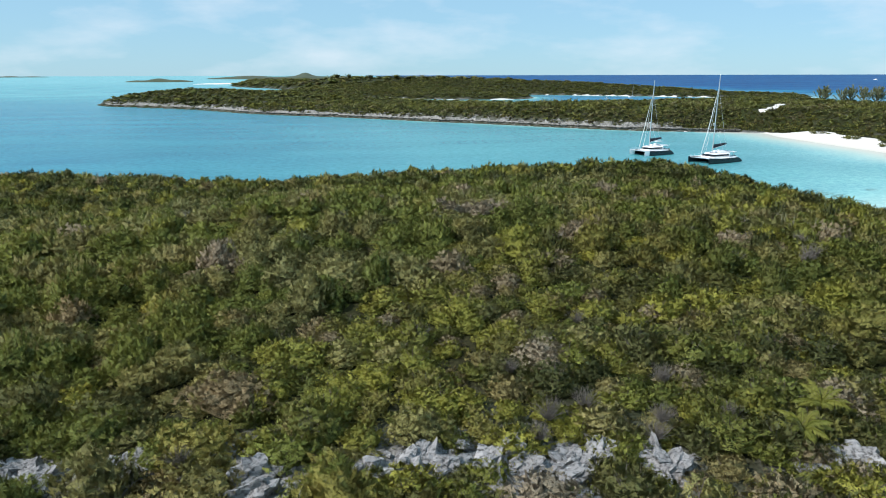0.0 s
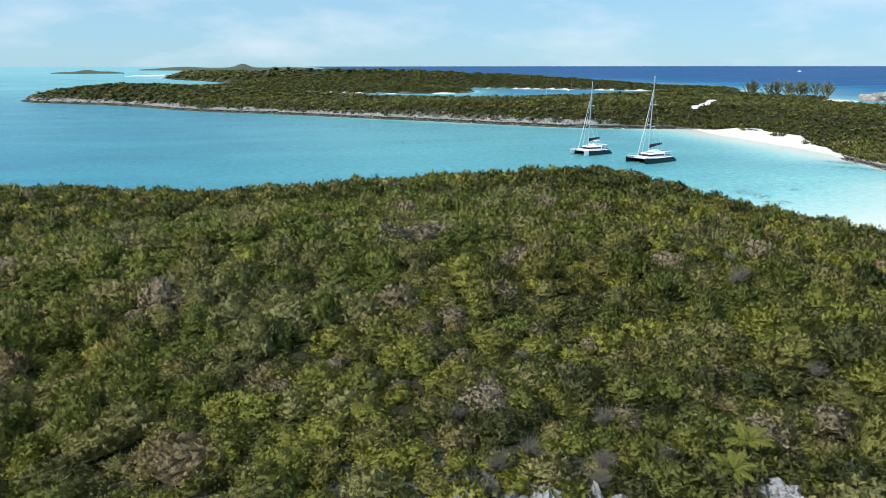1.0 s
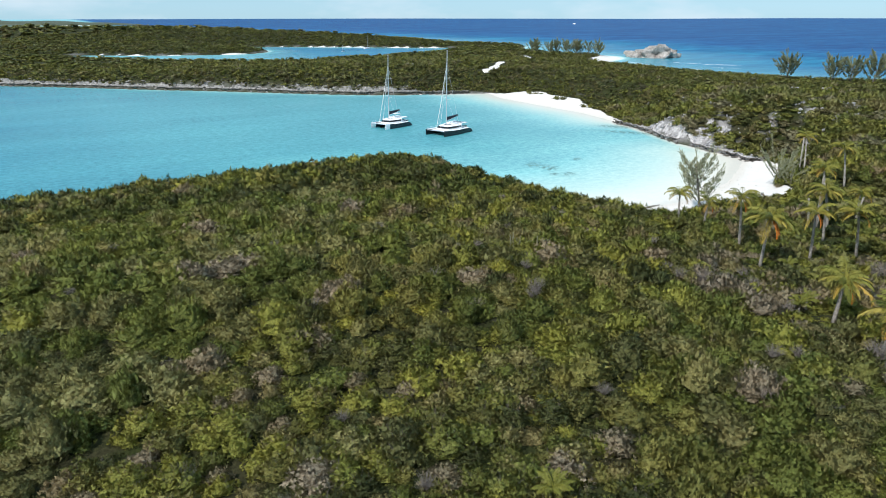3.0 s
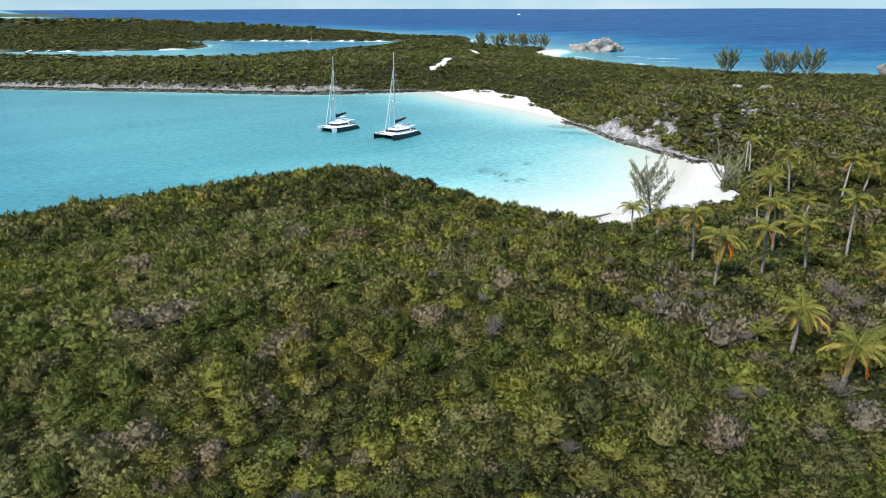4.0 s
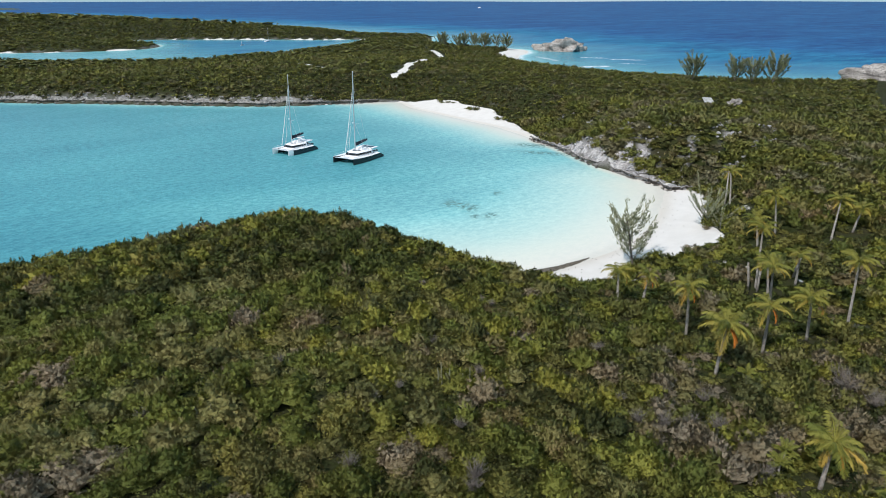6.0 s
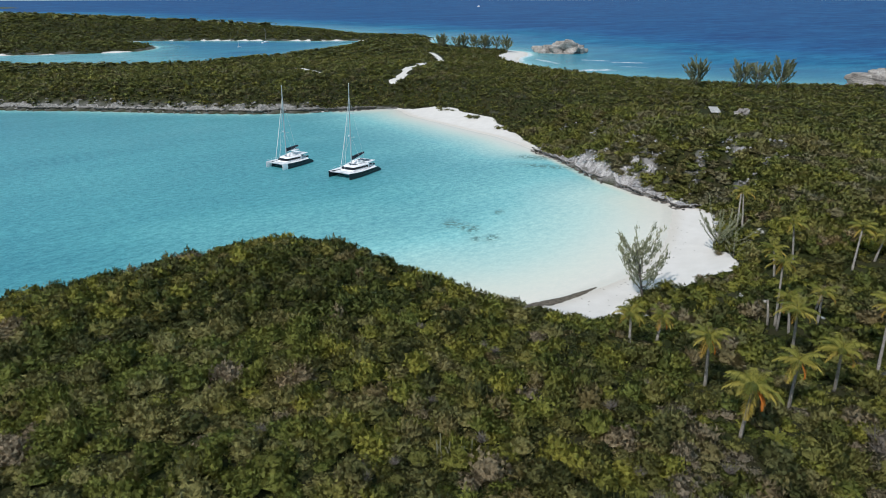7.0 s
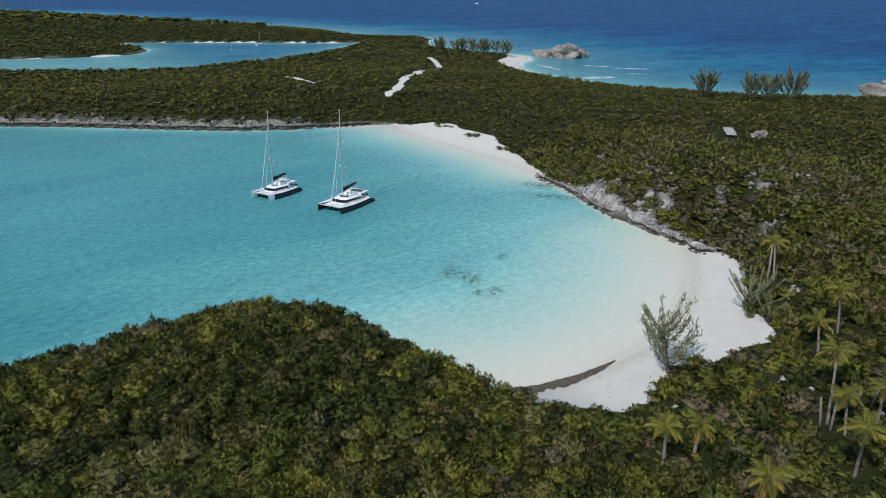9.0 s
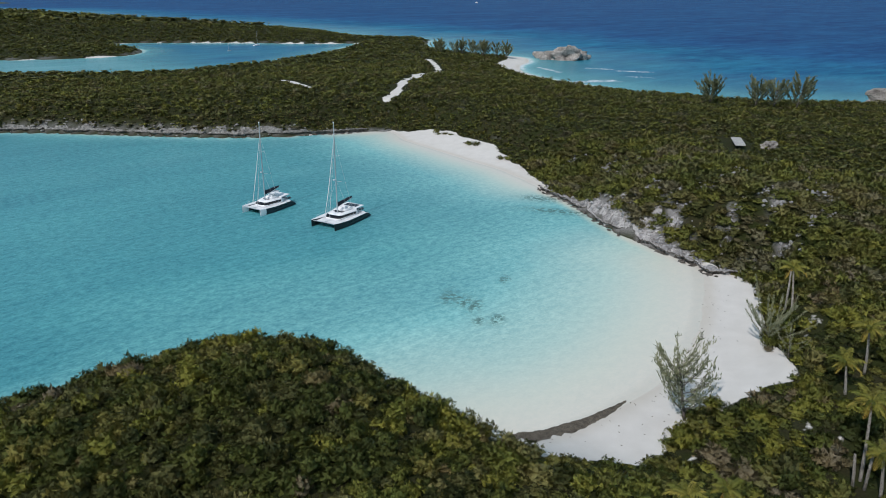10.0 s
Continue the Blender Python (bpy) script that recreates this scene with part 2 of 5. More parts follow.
# ---- plan of the shores ----
CAPE = [(-208, 628), (-188, 582), (-152, 555), (-104, 513), (-57, 451), (-6, 410), (46, 362), (67, 344.5), (84, 328), (117, 297.5), (145, 282), (167, 274)]
FAR_BEACH = [(173.5, 267), (169.5, 254), (168.8, 236), (168.3, 212), (168.5, 198), (165, 179)]
CLIFF = [(162, 170), (159.5, 159), (155.5, 147), (151.5, 135), (150.2, 126), (148.6, 117.5), (147.6, 112.6)]
NEAR_BEACH = [(142, 107.6), (129, 99.6), (121.5, 95.8), (113.5, 92.8), (104, 90.4), (97.5, 90), (91.5, 90), (85, 90.8), (78, 93)]
HEADLAND = [(75, 100), (73, 112), (71, 122), (66, 131), (57, 136), (44, 137), (28, 138), (8, 141), (-18, 146), (-50, 158), (-95, 166), (-145, 150), (-190, 90), (-200, 10)]
BEHIND = [(-160, -70), (0, -90), (180, -130), (400, -60), (450, 60), (425, 150)]
OCEAN = [(405, 185), (370, 218), (350, 262), (344, 300), (347, 345), (360, 388), (386, 420), (414, 440), (434, 472), (418, 520), (432, 600), (492, 690), (462, 722), (446, 775), (470, 900), (440, 1100), (350, 1500), (250, 2100)]
BANK = [(-100, 2300), (-330, 2500), (-300, 2050), (-235, 1500), (-130, 1250), (-70, 1000), (-120, 800), (-190, 690)]
POND = [(58, 592), (112, 548), (157, 525), (208, 536), (242, 544), (312, 592), (394, 672), (396, 682), (362, 703), (313, 745), (213, 815), (190, 790), (196, 720), (175, 678), (140, 668), (80, 688), (20, 720), (-10, 680)]
TRACK = [(190, 297), (203, 309), (218, 327), (238, 350), (262, 373), (280, 388), (296, 402), (310, 420), (330, 452), (345, 480)]
TRACK_WIDE = [(240, 352), (250, 360), (262, 374)]
NEAR_SAND = [(150, 116), (148.6, 104.5), (147.0, 99.2), (141, 94.6), (134.4, 91.0), (127, 86.2), (122.6, 80.6), (116.5, 77.4), (112, 79.4), (105, 80.2), (99, 80.6), (95, 80.4), (90, 79.8), (86, 79.6), (79.4, 83.6), (75.8, 85.2), (74.4, 88.6), (77, 96), (95, 98), (120, 106)]
FAR_SAND = [(170, 271), (175.5, 268.5), (178.5, 262), (185, 256), (188.5, 246), (184.5, 236), (187, 226), (184.5, 217.5), (178, 204), (175.5, 195), (169.5, 182), (164.5, 172), (155, 178), (158, 200), (158, 260)]
SPIT = [(172, 527), (205, 533), (224, 541)]
PAD = [(213.5, 142.5), (236, 160)]
TRACK_SIDE = [(186, 397), (184, 375), (180, 350)]


def smooth_line(pts, closed, per=6):
    """A Catmull-Rom curve through plan points."""
    p, out = np.array(pts, float), []
    n = len(p)
    for i in range(n if closed else n - 1):
        a, b, c, d = (p[(i + k) % n] if closed else p[min(max(i + k, 0), n - 1)] for k in (-1, 0, 1, 2))
        for s in np.arange(per) / per:
            out.append(0.5 * (2 * b + (c - a) * s + (2 * a - 5 * b + 4 * c - d) * s * s + (3 * b - a - 3 * c + d) * s ** 3))
    if not closed:
        out.append(p[-1])
    return np.array(out)


def line_distance(x, y, line, closed=False):
    best = np.full(x.shape, 1e18)
    m = len(line)
    for i in range(m if closed else m - 1):
        a, b = line[i], line[(i + 1) % m]
        e = b - a
        s = np.clip(((x - a[0]) * e[0] + (y - a[1]) * e[1]) / (e @ e), 0, 1)
        np.minimum(best, (x - a[0] - s * e[0]) ** 2 + (y - a[1] - s * e[1]) ** 2, out=best)
    return np.sqrt(best)


def inside(x, y, line):
    odd = np.zeros(x.shape, bool)
    for a, b in zip(line, np.roll(line, -1, 0)):
        if a[1] != b[1]:
            odd ^= ((a[1] > y) != (b[1] > y)) & (x < (b[0] - a[0]) * (y - a[1]) / (b[1] - a[1]) + a[0])
    return odd


SHORE = smooth_line(CAPE + FAR_BEACH + CLIFF + NEAR_BEACH + HEADLAND + BEHIND + OCEAN + BANK, True, 5)
POND_LINE = smooth_line(POND, True, 4)
FAR_BEACH_LINE = smooth_line(CAPE[-1:] + FAR_BEACH, False)
NEAR_BEACH_LINE = smooth_line([(146, 111)] + NEAR_BEACH, False)
OUTER_BEACH_LINE = smooth_line(OCEAN[3:9], False)
NEAR_SAND_LINE = smooth_line(NEAR_SAND, True, 3)
FAR_SAND_LINE = smooth_line(FAR_SAND, True, 3)
TRACK_LINE = smooth_line(TRACK, False)


def ease(a, b, v):
    t = np.clip((v - a) / (b - a), 0, 1)
    return t * t * (3 - 2 * t)


def hump(x, y, cx, cy, sx, sy, turn=0.0):
    c, s = math.cos(turn), math.sin(turn)
    u, v = (x - cx) * c + (y - cy) * s, -(x - cx) * s + (y - cy) * c
    return np.exp(-0.5 * ((u / sx) ** 2 + (v / sy) ** 2))


def ripple(x, y, size, seed=0.0):
    """Cheap smooth relief, about -1 to 1."""
    u, v = x / size + seed, y / size - seed
    return (np.sin(u * 1.7 + 1.3 * np.sin(v * 1.1 + seed)) + np.sin(v * 1.9 + 1.2 * np.sin(u * 0.9 - seed)) + np.sin((u + v) * 1.27 + 2.1 * seed)) / 3


def plan(x, y):
    """Ground height and the masks of the land at plan points."""
    d = line_distance(x, y, SHORE, True) * np.where(inside(x, y, SHORE), 1, -1)
    dp = line_distance(x, y, POND_LINE, True) * np.where(inside(x, y, POND_LINE), -1, 1)
    d = np.minimum(d, dp)
    nb, fb, ob = (line_distance(x, y, q) for q in (NEAR_BEACH_LINE, FAR_BEACH_LINE, OUTER_BEACH_LINE))
    low = np.maximum.reduce([ease(24, 9, nb) * ease(74, 88, x), ease(32, 19, fb), 0.9 * ease(40, 14, ob)])
    inland = ease(330, 470, y) * ease(-60, 60, x)
    top = 6.2 - 3.2 * inland + 0.5 * ripple(x, y, 14, 0.3) + 0.4 * ripple(x, y, 5.3, 1.7) + 0.8 * ripple(x, y, 60, 4.1) * ease(150, 300, y)
    top += 3.2 * hump(x, y, 2, 55, 50, 45) + 0.7 * hump(x, y, 60, 118, 16, 16) + 0.9 * hump(x, y, 67, 100, 6, 9) + 0.6 * hump(x, y, 33, 126, 15, 9) - 3.4 * hump(x, y, -55, 135, 50, 36) - 4.4 * hump(x, y, 97, 62, 27, 24) + 5.4 * hump(x, y, 180, 116, 26, 34) - 0.9 * hump(x, y, -34, 88, 26, 40) + 1.1 * hump(x, y, 6, 66, 30, 14)
    top += 1.8 * hump(x, y, 215, 260, 60, 70) + 2.5 * hump(x, y, 100, 360, 60, 30) + 5 * hump(x, y, -125, 600, 70, 45, -0.7)
    top += 13 * hump(x, y, 70, 1150, 210, 160) + 8 * hump(x, y, 250, 910, 150, 55, -0.6)
    top -= 4.2 * ease(250, 335, x) * ease(700, 600, y)
    top = np.maximum(top, 1.5 + 0.4 * ripple(x, y, 30, 1.0))
    reach = np.where(y < 170, 7.0 + 2.6 * ease(50, 24, x) * ease(75, 105, y), 13.0) + 25 * ease(500, 900, y)
    rock = top * (1 - np.exp(-np.maximum(d, 0) / reach)) + 0.9 * ease(0, 1.5, d)
    sandy = 0.085 * np.maximum(d, 0) + 0.5 * ease(6, 16, d)
    z = np.where(d > 0, rock * (1 - low) + np.minimum(sandy, rock) * low, np.maximum(d * 0.10, -3.5) - 0.05)
    n_in, f_in = (line_distance(x, y, q, True) * np.where(inside(x, y, q), 1, -1) for q in (NEAR_SAND_LINE, FAR_SAND_LINE))
    sand = np.maximum.reduce([ease(-0.7, 0.7, n_in + 0.8 * ripple(x, y, 1.9, 0.9)), ease(-1.0, 1.0, f_in + 1.6 * ripple(x, y, 4.2, 2.2)),
                              ease(2, -2, d - 8 - 9 * ease(395, 430, y)) * ease(30, 24, ob), 0.75 * ease(5, 1, dp) * ease(20, 12, dp) * ease(-0.1, 0.5, ripple(x, y, 14, 0.8) + 0.8 * ease(250, 350, x))])
    track = np.minimum(line_distance(x, y, TRACK_LINE) - 1.9 + 0.3 * ripple(x, y, 6, 0.5), line_distance(x, y, np.array(TRACK_WIDE, float)) - 3.4)
    track = np.minimum(track, line_distance(x, y, np.array(TRACK_SIDE, float)) - 1.5)
    sand = np.maximum.reduce([sand, ease(0.8, -0.8, track), ease(1.5, -1.5, line_distance(x, y, np.array(SPIT, float)) - 6.0 + 2.0 * ripple(x, y, 8, 0.4))])
    track = np.minimum(track, line_distance(x, y, np.array(PAD, float)) - 2.2)
    for cx, cy, r in ((133.4, 83.6, 1.5), (130.0, 82.4, 1.5), (91.4, 76.6, 0.8), (85.2, 78.8, 0.9), (105.4, 68.4, 0.7), (107.2, 67.2, 0.6), (106.8, 70.8, 0.6), (103.0, 66.8, 0.5), (125.8, 73.2, 0.7), (132.8, 71.6, 0.7), (108.3, 58.8, 0.6), (115.5, 78.4, 1.0)):
        sand = np.maximum(sand, 0.56 * ease(r + 1.3, r - 0.7, np.hypot(x - cx, y - cy) + 1.5 * ripple(x, y, 2.2, cx)))
    sand = np.where((d < -1.5) & (np.minimum(np.minimum(nb, fb), ob) < 24), 1.0, sand)
    return d, z, sand, nb, fb, ob, dp, track


def steps(*spans):
    out = [spans[0][0]]
    for a, b, s in spans:
        out += list(a + (b - a) * (np.arange(1, max(1, round((b - a) / s)) + 1) / max(1, round((b - a) / s))))
    return np.array(out)


def sheet(name, xs, ys, z_of, material, attrs):
    """A grid over the plan; z_of gives heights, attrs the named point values."""
    gx, gy = np.meshgrid(xs, ys)
    x, y = gx.ravel(), gy.ravel()
    z, values = z_of(x, y)
    nx, ny = len(xs), len(ys)
    i = (np.arange(ny - 1)[:, None] * nx + np.arange(nx - 1)).ravel()
    faces = np.stack([i, i + 1, i + 1 + nx, i + nx], 1)
    me = raw_mesh(name, np.stack([x, y, z], 1), faces, material)
    for key in attrs:
        me.attributes.new(key, "FLOAT", "POINT").data.foreach_set("value", values[key].astype(np.float32))
    return me


def raw_mesh(name, verts, faces, material, smooth=True, tint=None, normals=None, tone=None):
    """A mesh from numpy arrays; all faces have the same number of corners."""
    me = bpy.data.meshes.new(name)
    k = faces.shape[1]
    me.vertices.add(len(verts))
    me.vertices.foreach_set("co", np.ascontiguousarray(verts, np.float32).ravel())
    me.loops.add(faces.size)
    me.loops.foreach_set("vertex_index", np.ascontiguousarray(faces, np.int32).ravel())
    me.polygons.add(len(faces))
    me.polygons.foreach_set("loop_start", np.arange(0, faces.size, k, dtype=np.int32))
    me.polygons.foreach_set("use_smooth", np.full(len(faces), smooth))
    me.update(calc_edges=True)
    me.materials.append(material)
    if tint is not None:
        me.attributes.new("tint", "FLOAT", "POINT").data.foreach_set("value", np.ascontiguousarray(tint, np.float32))
        me.attributes.new("tone", "FLOAT", "POINT").data.foreach_set("value", np.full(len(verts), 0.5, np.float32) if tone is None else np.ascontiguousarray(tone, np.float32))
    if normals is not None:
        me.normals_split_custom_set_from_vertices(np.ascontiguousarray(normals, np.float32))
    return me


OUTCROPS = ((173.6, 125.3), (183.4, 126.8), (180.1, 120.5), (171.5, 113.5), (168, 109), (162.4, 115.5), (169.4, 125.6), (186.4, 168.5), (186.6, 182.1), (157.1, 101.2), (196.4, 126.8), (164.5, 137.8), (182.3, 159.0), (157.5, 124.4), (166, 100), (177, 104), (190, 112), (160, 130))


def outcrop(x, y):
    """Where bare limestone shows on the ridge."""
    near = np.maximum.reduce([hump(x, y, cx, cy, 2.6, 1.3, 0.8 + 0.3 * math.sin(cx)) for cx, cy in OUTCROPS])
    return ease(0.42, 0.72, near + 0.55 * ripple(x, y, 0.9, 0.3))


ROCK_GAPS = ((-13.1, 26.0, 1.5), (-4.3, 24.4, 1.2), (2.6, 24.5, 1.2), (5.0, 24.8, 1.5), (9.2, 24.6, 1.3), (11.4, 23.4, 1.0), (19.1, 22.5, 0.9), (-9.0, 25.2, 0.8), (-15.0, 25.0, 1.5), (7.0, 23.0, 1.2), (0.0, 23.4, 1.0))


def ground_values(x, y):
    d, z, sand, nb, fb, ob, dp, track = plan(x, y)
    rock = ease(5.5, 2, d) * (d > 0) * (1 - sand) * (1 - 0.55 * ease(265, 285, y))
    for cx, cy, cr in ROCK_GAPS:
        rock = np.maximum(rock, 1.3 * hump(x, y, cx, cy - 0.5, 1.5 * cr, 1.2 * cr))
    rock = np.minimum(rock, 1.0)
    rock = np.maximum(rock, 0.45 * ease(24, 17, y + 3 * ripple(x, y, 7, 0.2)) * ease(-60, -20, y) * ease(24, 14, x))
    rock = np.maximum(rock, outcrop(x, y))
    wet = np.maximum(ease(3.2, 1.0, d) * ease(-0.8, 0.2, d) * (np.minimum(np.minimum(nb, fb), ob) < 30) * 0.55, 0)
    return z, dict(sand=sand, rock=rock, wet=wet)


XS = steps((-4900, -900, 400), (-900, -240, 44), (-240, -60, 6), (-60, 200, 1.9), (200, 480, 4), (480, 900, 28), (900, 4900, 400))
YS = steps((-4900, -500, 400), (-500, -40, 40), (-40, 200, 1.9), (200, 480, 4), (480, 1000, 9), (1000, 1600, 30), (1600, 2700, 60), (2700, 4900, 180))
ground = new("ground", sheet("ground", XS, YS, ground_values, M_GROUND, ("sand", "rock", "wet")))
tagged(ground, "scrub-covered limestone island with white sand beaches", "ground", kind="structure")


BREAKERS = (((348, 334), (374, 323), 5.5), ((352, 330), (366, 330), 4.0), ((416, 381), (424, 366), 2.6), ((420, 356), (433, 338), 2.8), ((390, 404), (381, 376), 2.4), ((398, 330), (410, 316), 1.6))


def water_values(x, y):
    d, z, sand, nb, fb, ob, dp, track = plan(x, y)
    out = np.maximum(-d, 0)
    side = np.interp(y, [-200, 150, 300, 470, 700, 950, 1500, 2200, 4900], [430, 420, 350, 425, 480, 465, 350, 250, 150])
    ocean = ease(-30, 60, x - side)
    near = np.minimum(np.minimum(nb, fb * 1.7 + 2), out * 4.5 + 26)
    sheltered = 3.3 * (1 - np.exp(-(near / 39.5) ** 1.65)) * ease(0, 4, out)
    sheltered = np.maximum(sheltered, 1.0 * ease(16, 44, np.minimum(nb, fb)))
    sheltered += 2.5 * ease(75, -90, x) * ease(100, 180, y)
    sheltered += (np.minimum(sheltered, 3.1) - 0.5 * ease(1100, 2600, y) - sheltered) * ease(480, 900, y)
    deep = 4.6 * ease(0, 12, out) + 3.0 * ease(10, 60, out) + 21 * ease(40, 460, out)
    depth = np.where(d > 0, 1.8 * ease(14, 22, np.minimum(np.minimum(nb, fb), ob)), sheltered * (1 - ocean) + deep * ocean)
    depth = np.where(dp < 0, (3.0 + 0.6 * ease(140, 215, x)) * ease(0, -7, dp) + 4.6 * ease(-4, -40, dp) * ease(150, 235, x), depth)
    weed = np.maximum.reduce([1.5 * hump(x, y, cx, cy, a, b, 0.6) for cx, cy, a, b in ((98.5, 132, 1.9, 0.9), (99.5, 128.8, 1.4, 1.0), (99.8, 126.3, 1.7, 0.8), (96.8, 121.4, 1.1, 0.6), (99.6, 119.8, 1.3, 0.8), (112.4, 132.3, 1.2, 0.5), (157, 167, 1.6, 3.5), (152.5, 156, 1.2, 6.0))])
    surf = np.zeros_like(x)
    for (ax, ay), (bx, by), wide in BREAKERS:
        u = np.clip(((x - ax) * (bx - ax) + (y - ay) * (by - ay)) / ((bx - ax) ** 2 + (by - ay) ** 2), 0, 1)
        off = np.hypot(x - ax - u * (bx - ax), y - ay - u * (by - ay)) + 1.2 * ripple(x, y, 5.0, ax)
        surf = np.maximum(surf, ease(wide, wide * 0.35, off))
    surf = np.maximum(surf, ease(5.0, 1.0, out + 1.5 * ripple(x, y, 7.0, 0.3)) * ease(300, 316, y) * ease(470, 440, y))
    foam = surf * (x > 330) * (ocean > 0.02)
    foam = np.clip(np.maximum(foam, ease(7, 2, out) * ocean * ease(520, 600, y) * (y < 1000)), 0, 1)
    return 14.0 * ease(2300, 4900, np.maximum(np.abs(x), y)), dict(depth=depth, weed=np.clip(weed, 0, 1), foam=foam)


SX = steps((-4900, -900, 500), (-900, -240, 66), (-240, -60, 12), (-60, 70, 5), (70, 170, 1.3), (170, 200, 3), (200, 336, 8), (336, 452, 2.2), (452, 480, 7), (480, 900, 28), (900, 4900, 500))
SY = steps((-4900, -500, 700), (-500, 60, 80), (60, 85, 5), (85, 130, 1.2), (130, 200, 2), (200, 320, 6), (320, 480, 2.2), (480, 1000, 8), (1000, 1600, 40), (1600, 2700, 90), (2700, 4900, 250))
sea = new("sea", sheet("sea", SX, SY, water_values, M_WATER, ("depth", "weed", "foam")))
tagged(sea, "clear turquoise bay water turning deep blue offshore", "water", kind="structure")

# ---- tools for things ----
def part(name, bm, material, parent=None, label="", smooth=False):
    """Links a bmesh as one mesh object, under a thing or a part."""
    me = bpy.data.meshes.new(name)
    bm.normal_update()
    bm.to_mesh(me)
    bm.free()
    me.materials.append(material)
    if smooth:
        me.polygons.foreach_set("use_smooth", [True] * len(me.polygons))
    ob = new(name, me)
    ob.parent = parent
    return tagged(ob, label)


def part_mesh(name, me, parent=None, label=""):
    ob = new(name, me)
    ob.parent = parent
    return tagged(ob, label)


def thing(name, m, label, category, group=""):
    ob = new(name)
    ob.matrix_basis = m
    ob.empty_display_size = 0.2
    return tagged(ob, label, category, group)


def box(bm, size, at=(0, 0, 0), bevel=0.0, turn=None):
    made = bmesh.ops.create_cube(bm, size=1.0)["verts"]
    m = Matrix.Translation(at) @ (turn.to_4x4() if turn else Matrix()) @ Matrix.Diagonal((*size, 1))
    bmesh.ops.transform(bm, matrix=m, verts=made)
    if bevel:
        edges = list({e for v in made for e in v.link_edges})
        bmesh.ops.bevel(bm, geom=edges, offset=bevel, segments=2, affect="EDGES", profile=0.6)
    return bm


def tube(bm, pts, radii, sides=8, cap=True):
    """A round bar through points, with a radius at each."""
    rings = []
    pts = [Vector(p) for p in pts]
    for i, p in enumerate(pts):
        way = (pts[min(i + 1, len(pts) - 1)] - pts[max(i - 1, 0)]).normalized()
        a = way.cross(Vector((0.31, 0.87, 0.2))).normalized()
        b = way.cross(a)
        r = float(radii[i] if isinstance(radii, (list, tuple)) else radii)
        rings.append([bm.verts.new(p + r * (math.cos(k * math.tau / sides) * a + math.sin(k * math.tau / sides) * b)) for k in range(sides)])
    for r, q in zip(rings, rings[1:]):
        for k in range(sides):
            bm.faces.new((r[k], r[(k + 1) % sides], q[(k + 1) % sides], q[k]))
    if cap:
        bm.faces.new(rings[0][::-1])
        bm.faces.new(rings[-1])
    return bm


def loft(bm, sections, closed=True, caps=True):
    """Skins rows of points that have the same number of points."""
    rows = [[bm.verts.new(p) for p in s] for s in sections]
    n = len(rows[0])
    for r, q in zip(rows, rows[1:]):
        for k in range(n if closed else n - 1):
            bm.faces.new((r[k], r[(k + 1) % n], q[(k + 1) % n], q[k]))
    if caps and closed:
        bm.faces.new(rows[0][::-1])
        bm.faces.new(rows[-1])
    bmesh.ops.recalc_face_normals(bm, faces=bm.faces)
    return bm


def ground_z(x, y):
    return float(plan(np.array([float(x)]), np.array([float(y)]))[1][0])


def rock_mesh(name, seed, size, material, detail=2, rough=0.35, flat=0.0):
    """A broken stone: a squashed ball cut by planes and roughened."""
    rng = random.Random(seed)
    bm = bmesh.new()
    bmesh.ops.create_icosphere(bm, subdivisions=detail, radius=1.0)
    cuts = [(Vector((rng.gauss(0, 1), rng.gauss(0, 1), rng.gauss(0, 0.8))).normalized(), rng.uniform(0.45, 0.85)) for _ in range(9)]
    for v in bm.verts:
        for n, h in cuts:
            over = v.co.dot(n) - h
            if over > 0:
                v.co -= n * over
        v.co *= 1 + rough * noise.noise(v.co * 2.3 + Vector((seed * 3.1, 0, 0)))
        if flat:
            v.co.z = round(v.co.z / flat) * flat * 0.8 + v.co.z * 0.2
        v.co = Vector((v.co.x * size[0], v.co.y * size[1], v.co.z * size[2]))
    me = bpy.data.meshes.new(name)
    bm.to_mesh(me)
    bm.free()
    me.materials.append(material)
    return me


# palms: foot, crown, size, hanging dead fronds
PALMS = [((76.9, 67.7), (76.8, 67.9, 10.0), 0.85, 0), ((81.9, 67.3), (82.4, 67.2, 8.2), 0.85, 1), ((77.0, 57.2), (75.1, 56.5, 12.2), 0.95, 1), ((69.9, 48.9), (69.8, 48.4, 12.2), 1.2, 2),
         ((137, 88), (139, 90, 9.7), 0.95, 0), ((123, 71), (121, 71.1, 12.0), 1.0, 0), ((101.8, 62.2), (104, 63.7, 11.4), 1.0, 0), ((93, 55.5), (90.3, 54.7, 11.6), 1.05, 0),
         ((80.8, 49.6), (78.8, 48.7, 11.6), 0.95, 1), ((89.5, 48.7), (86.2, 47.7, 10.7), 1.0, 0), ((126, 63), (130, 64.3, 11.0), 1.0, 0)]
PALMS += [((57.7, 32.6), (58.0, 32.5, 12.4), 1.05, 1), ((54.3, 26.6), (54.8, 26.3, 12.4), 1.2, 1), ((81.0, 35.0), (82.0, 35.6, 10.3), 1.05, 0), ((97.0, 47.3), (98.2, 48.0, 12.4), 1.0, 0),
          ((117, 70.7), (116.4, 71.3, 8.4), 0.9, 0), ((100.7, 59.7), (100.2, 60.4, 8.4), 0.9, 0), ((131.3, 62.0), (131.9, 61.4, 10.0), 0.85, 0), ((106, 58.5), (105.2, 58.3, 8.6), 0.85, 0)]


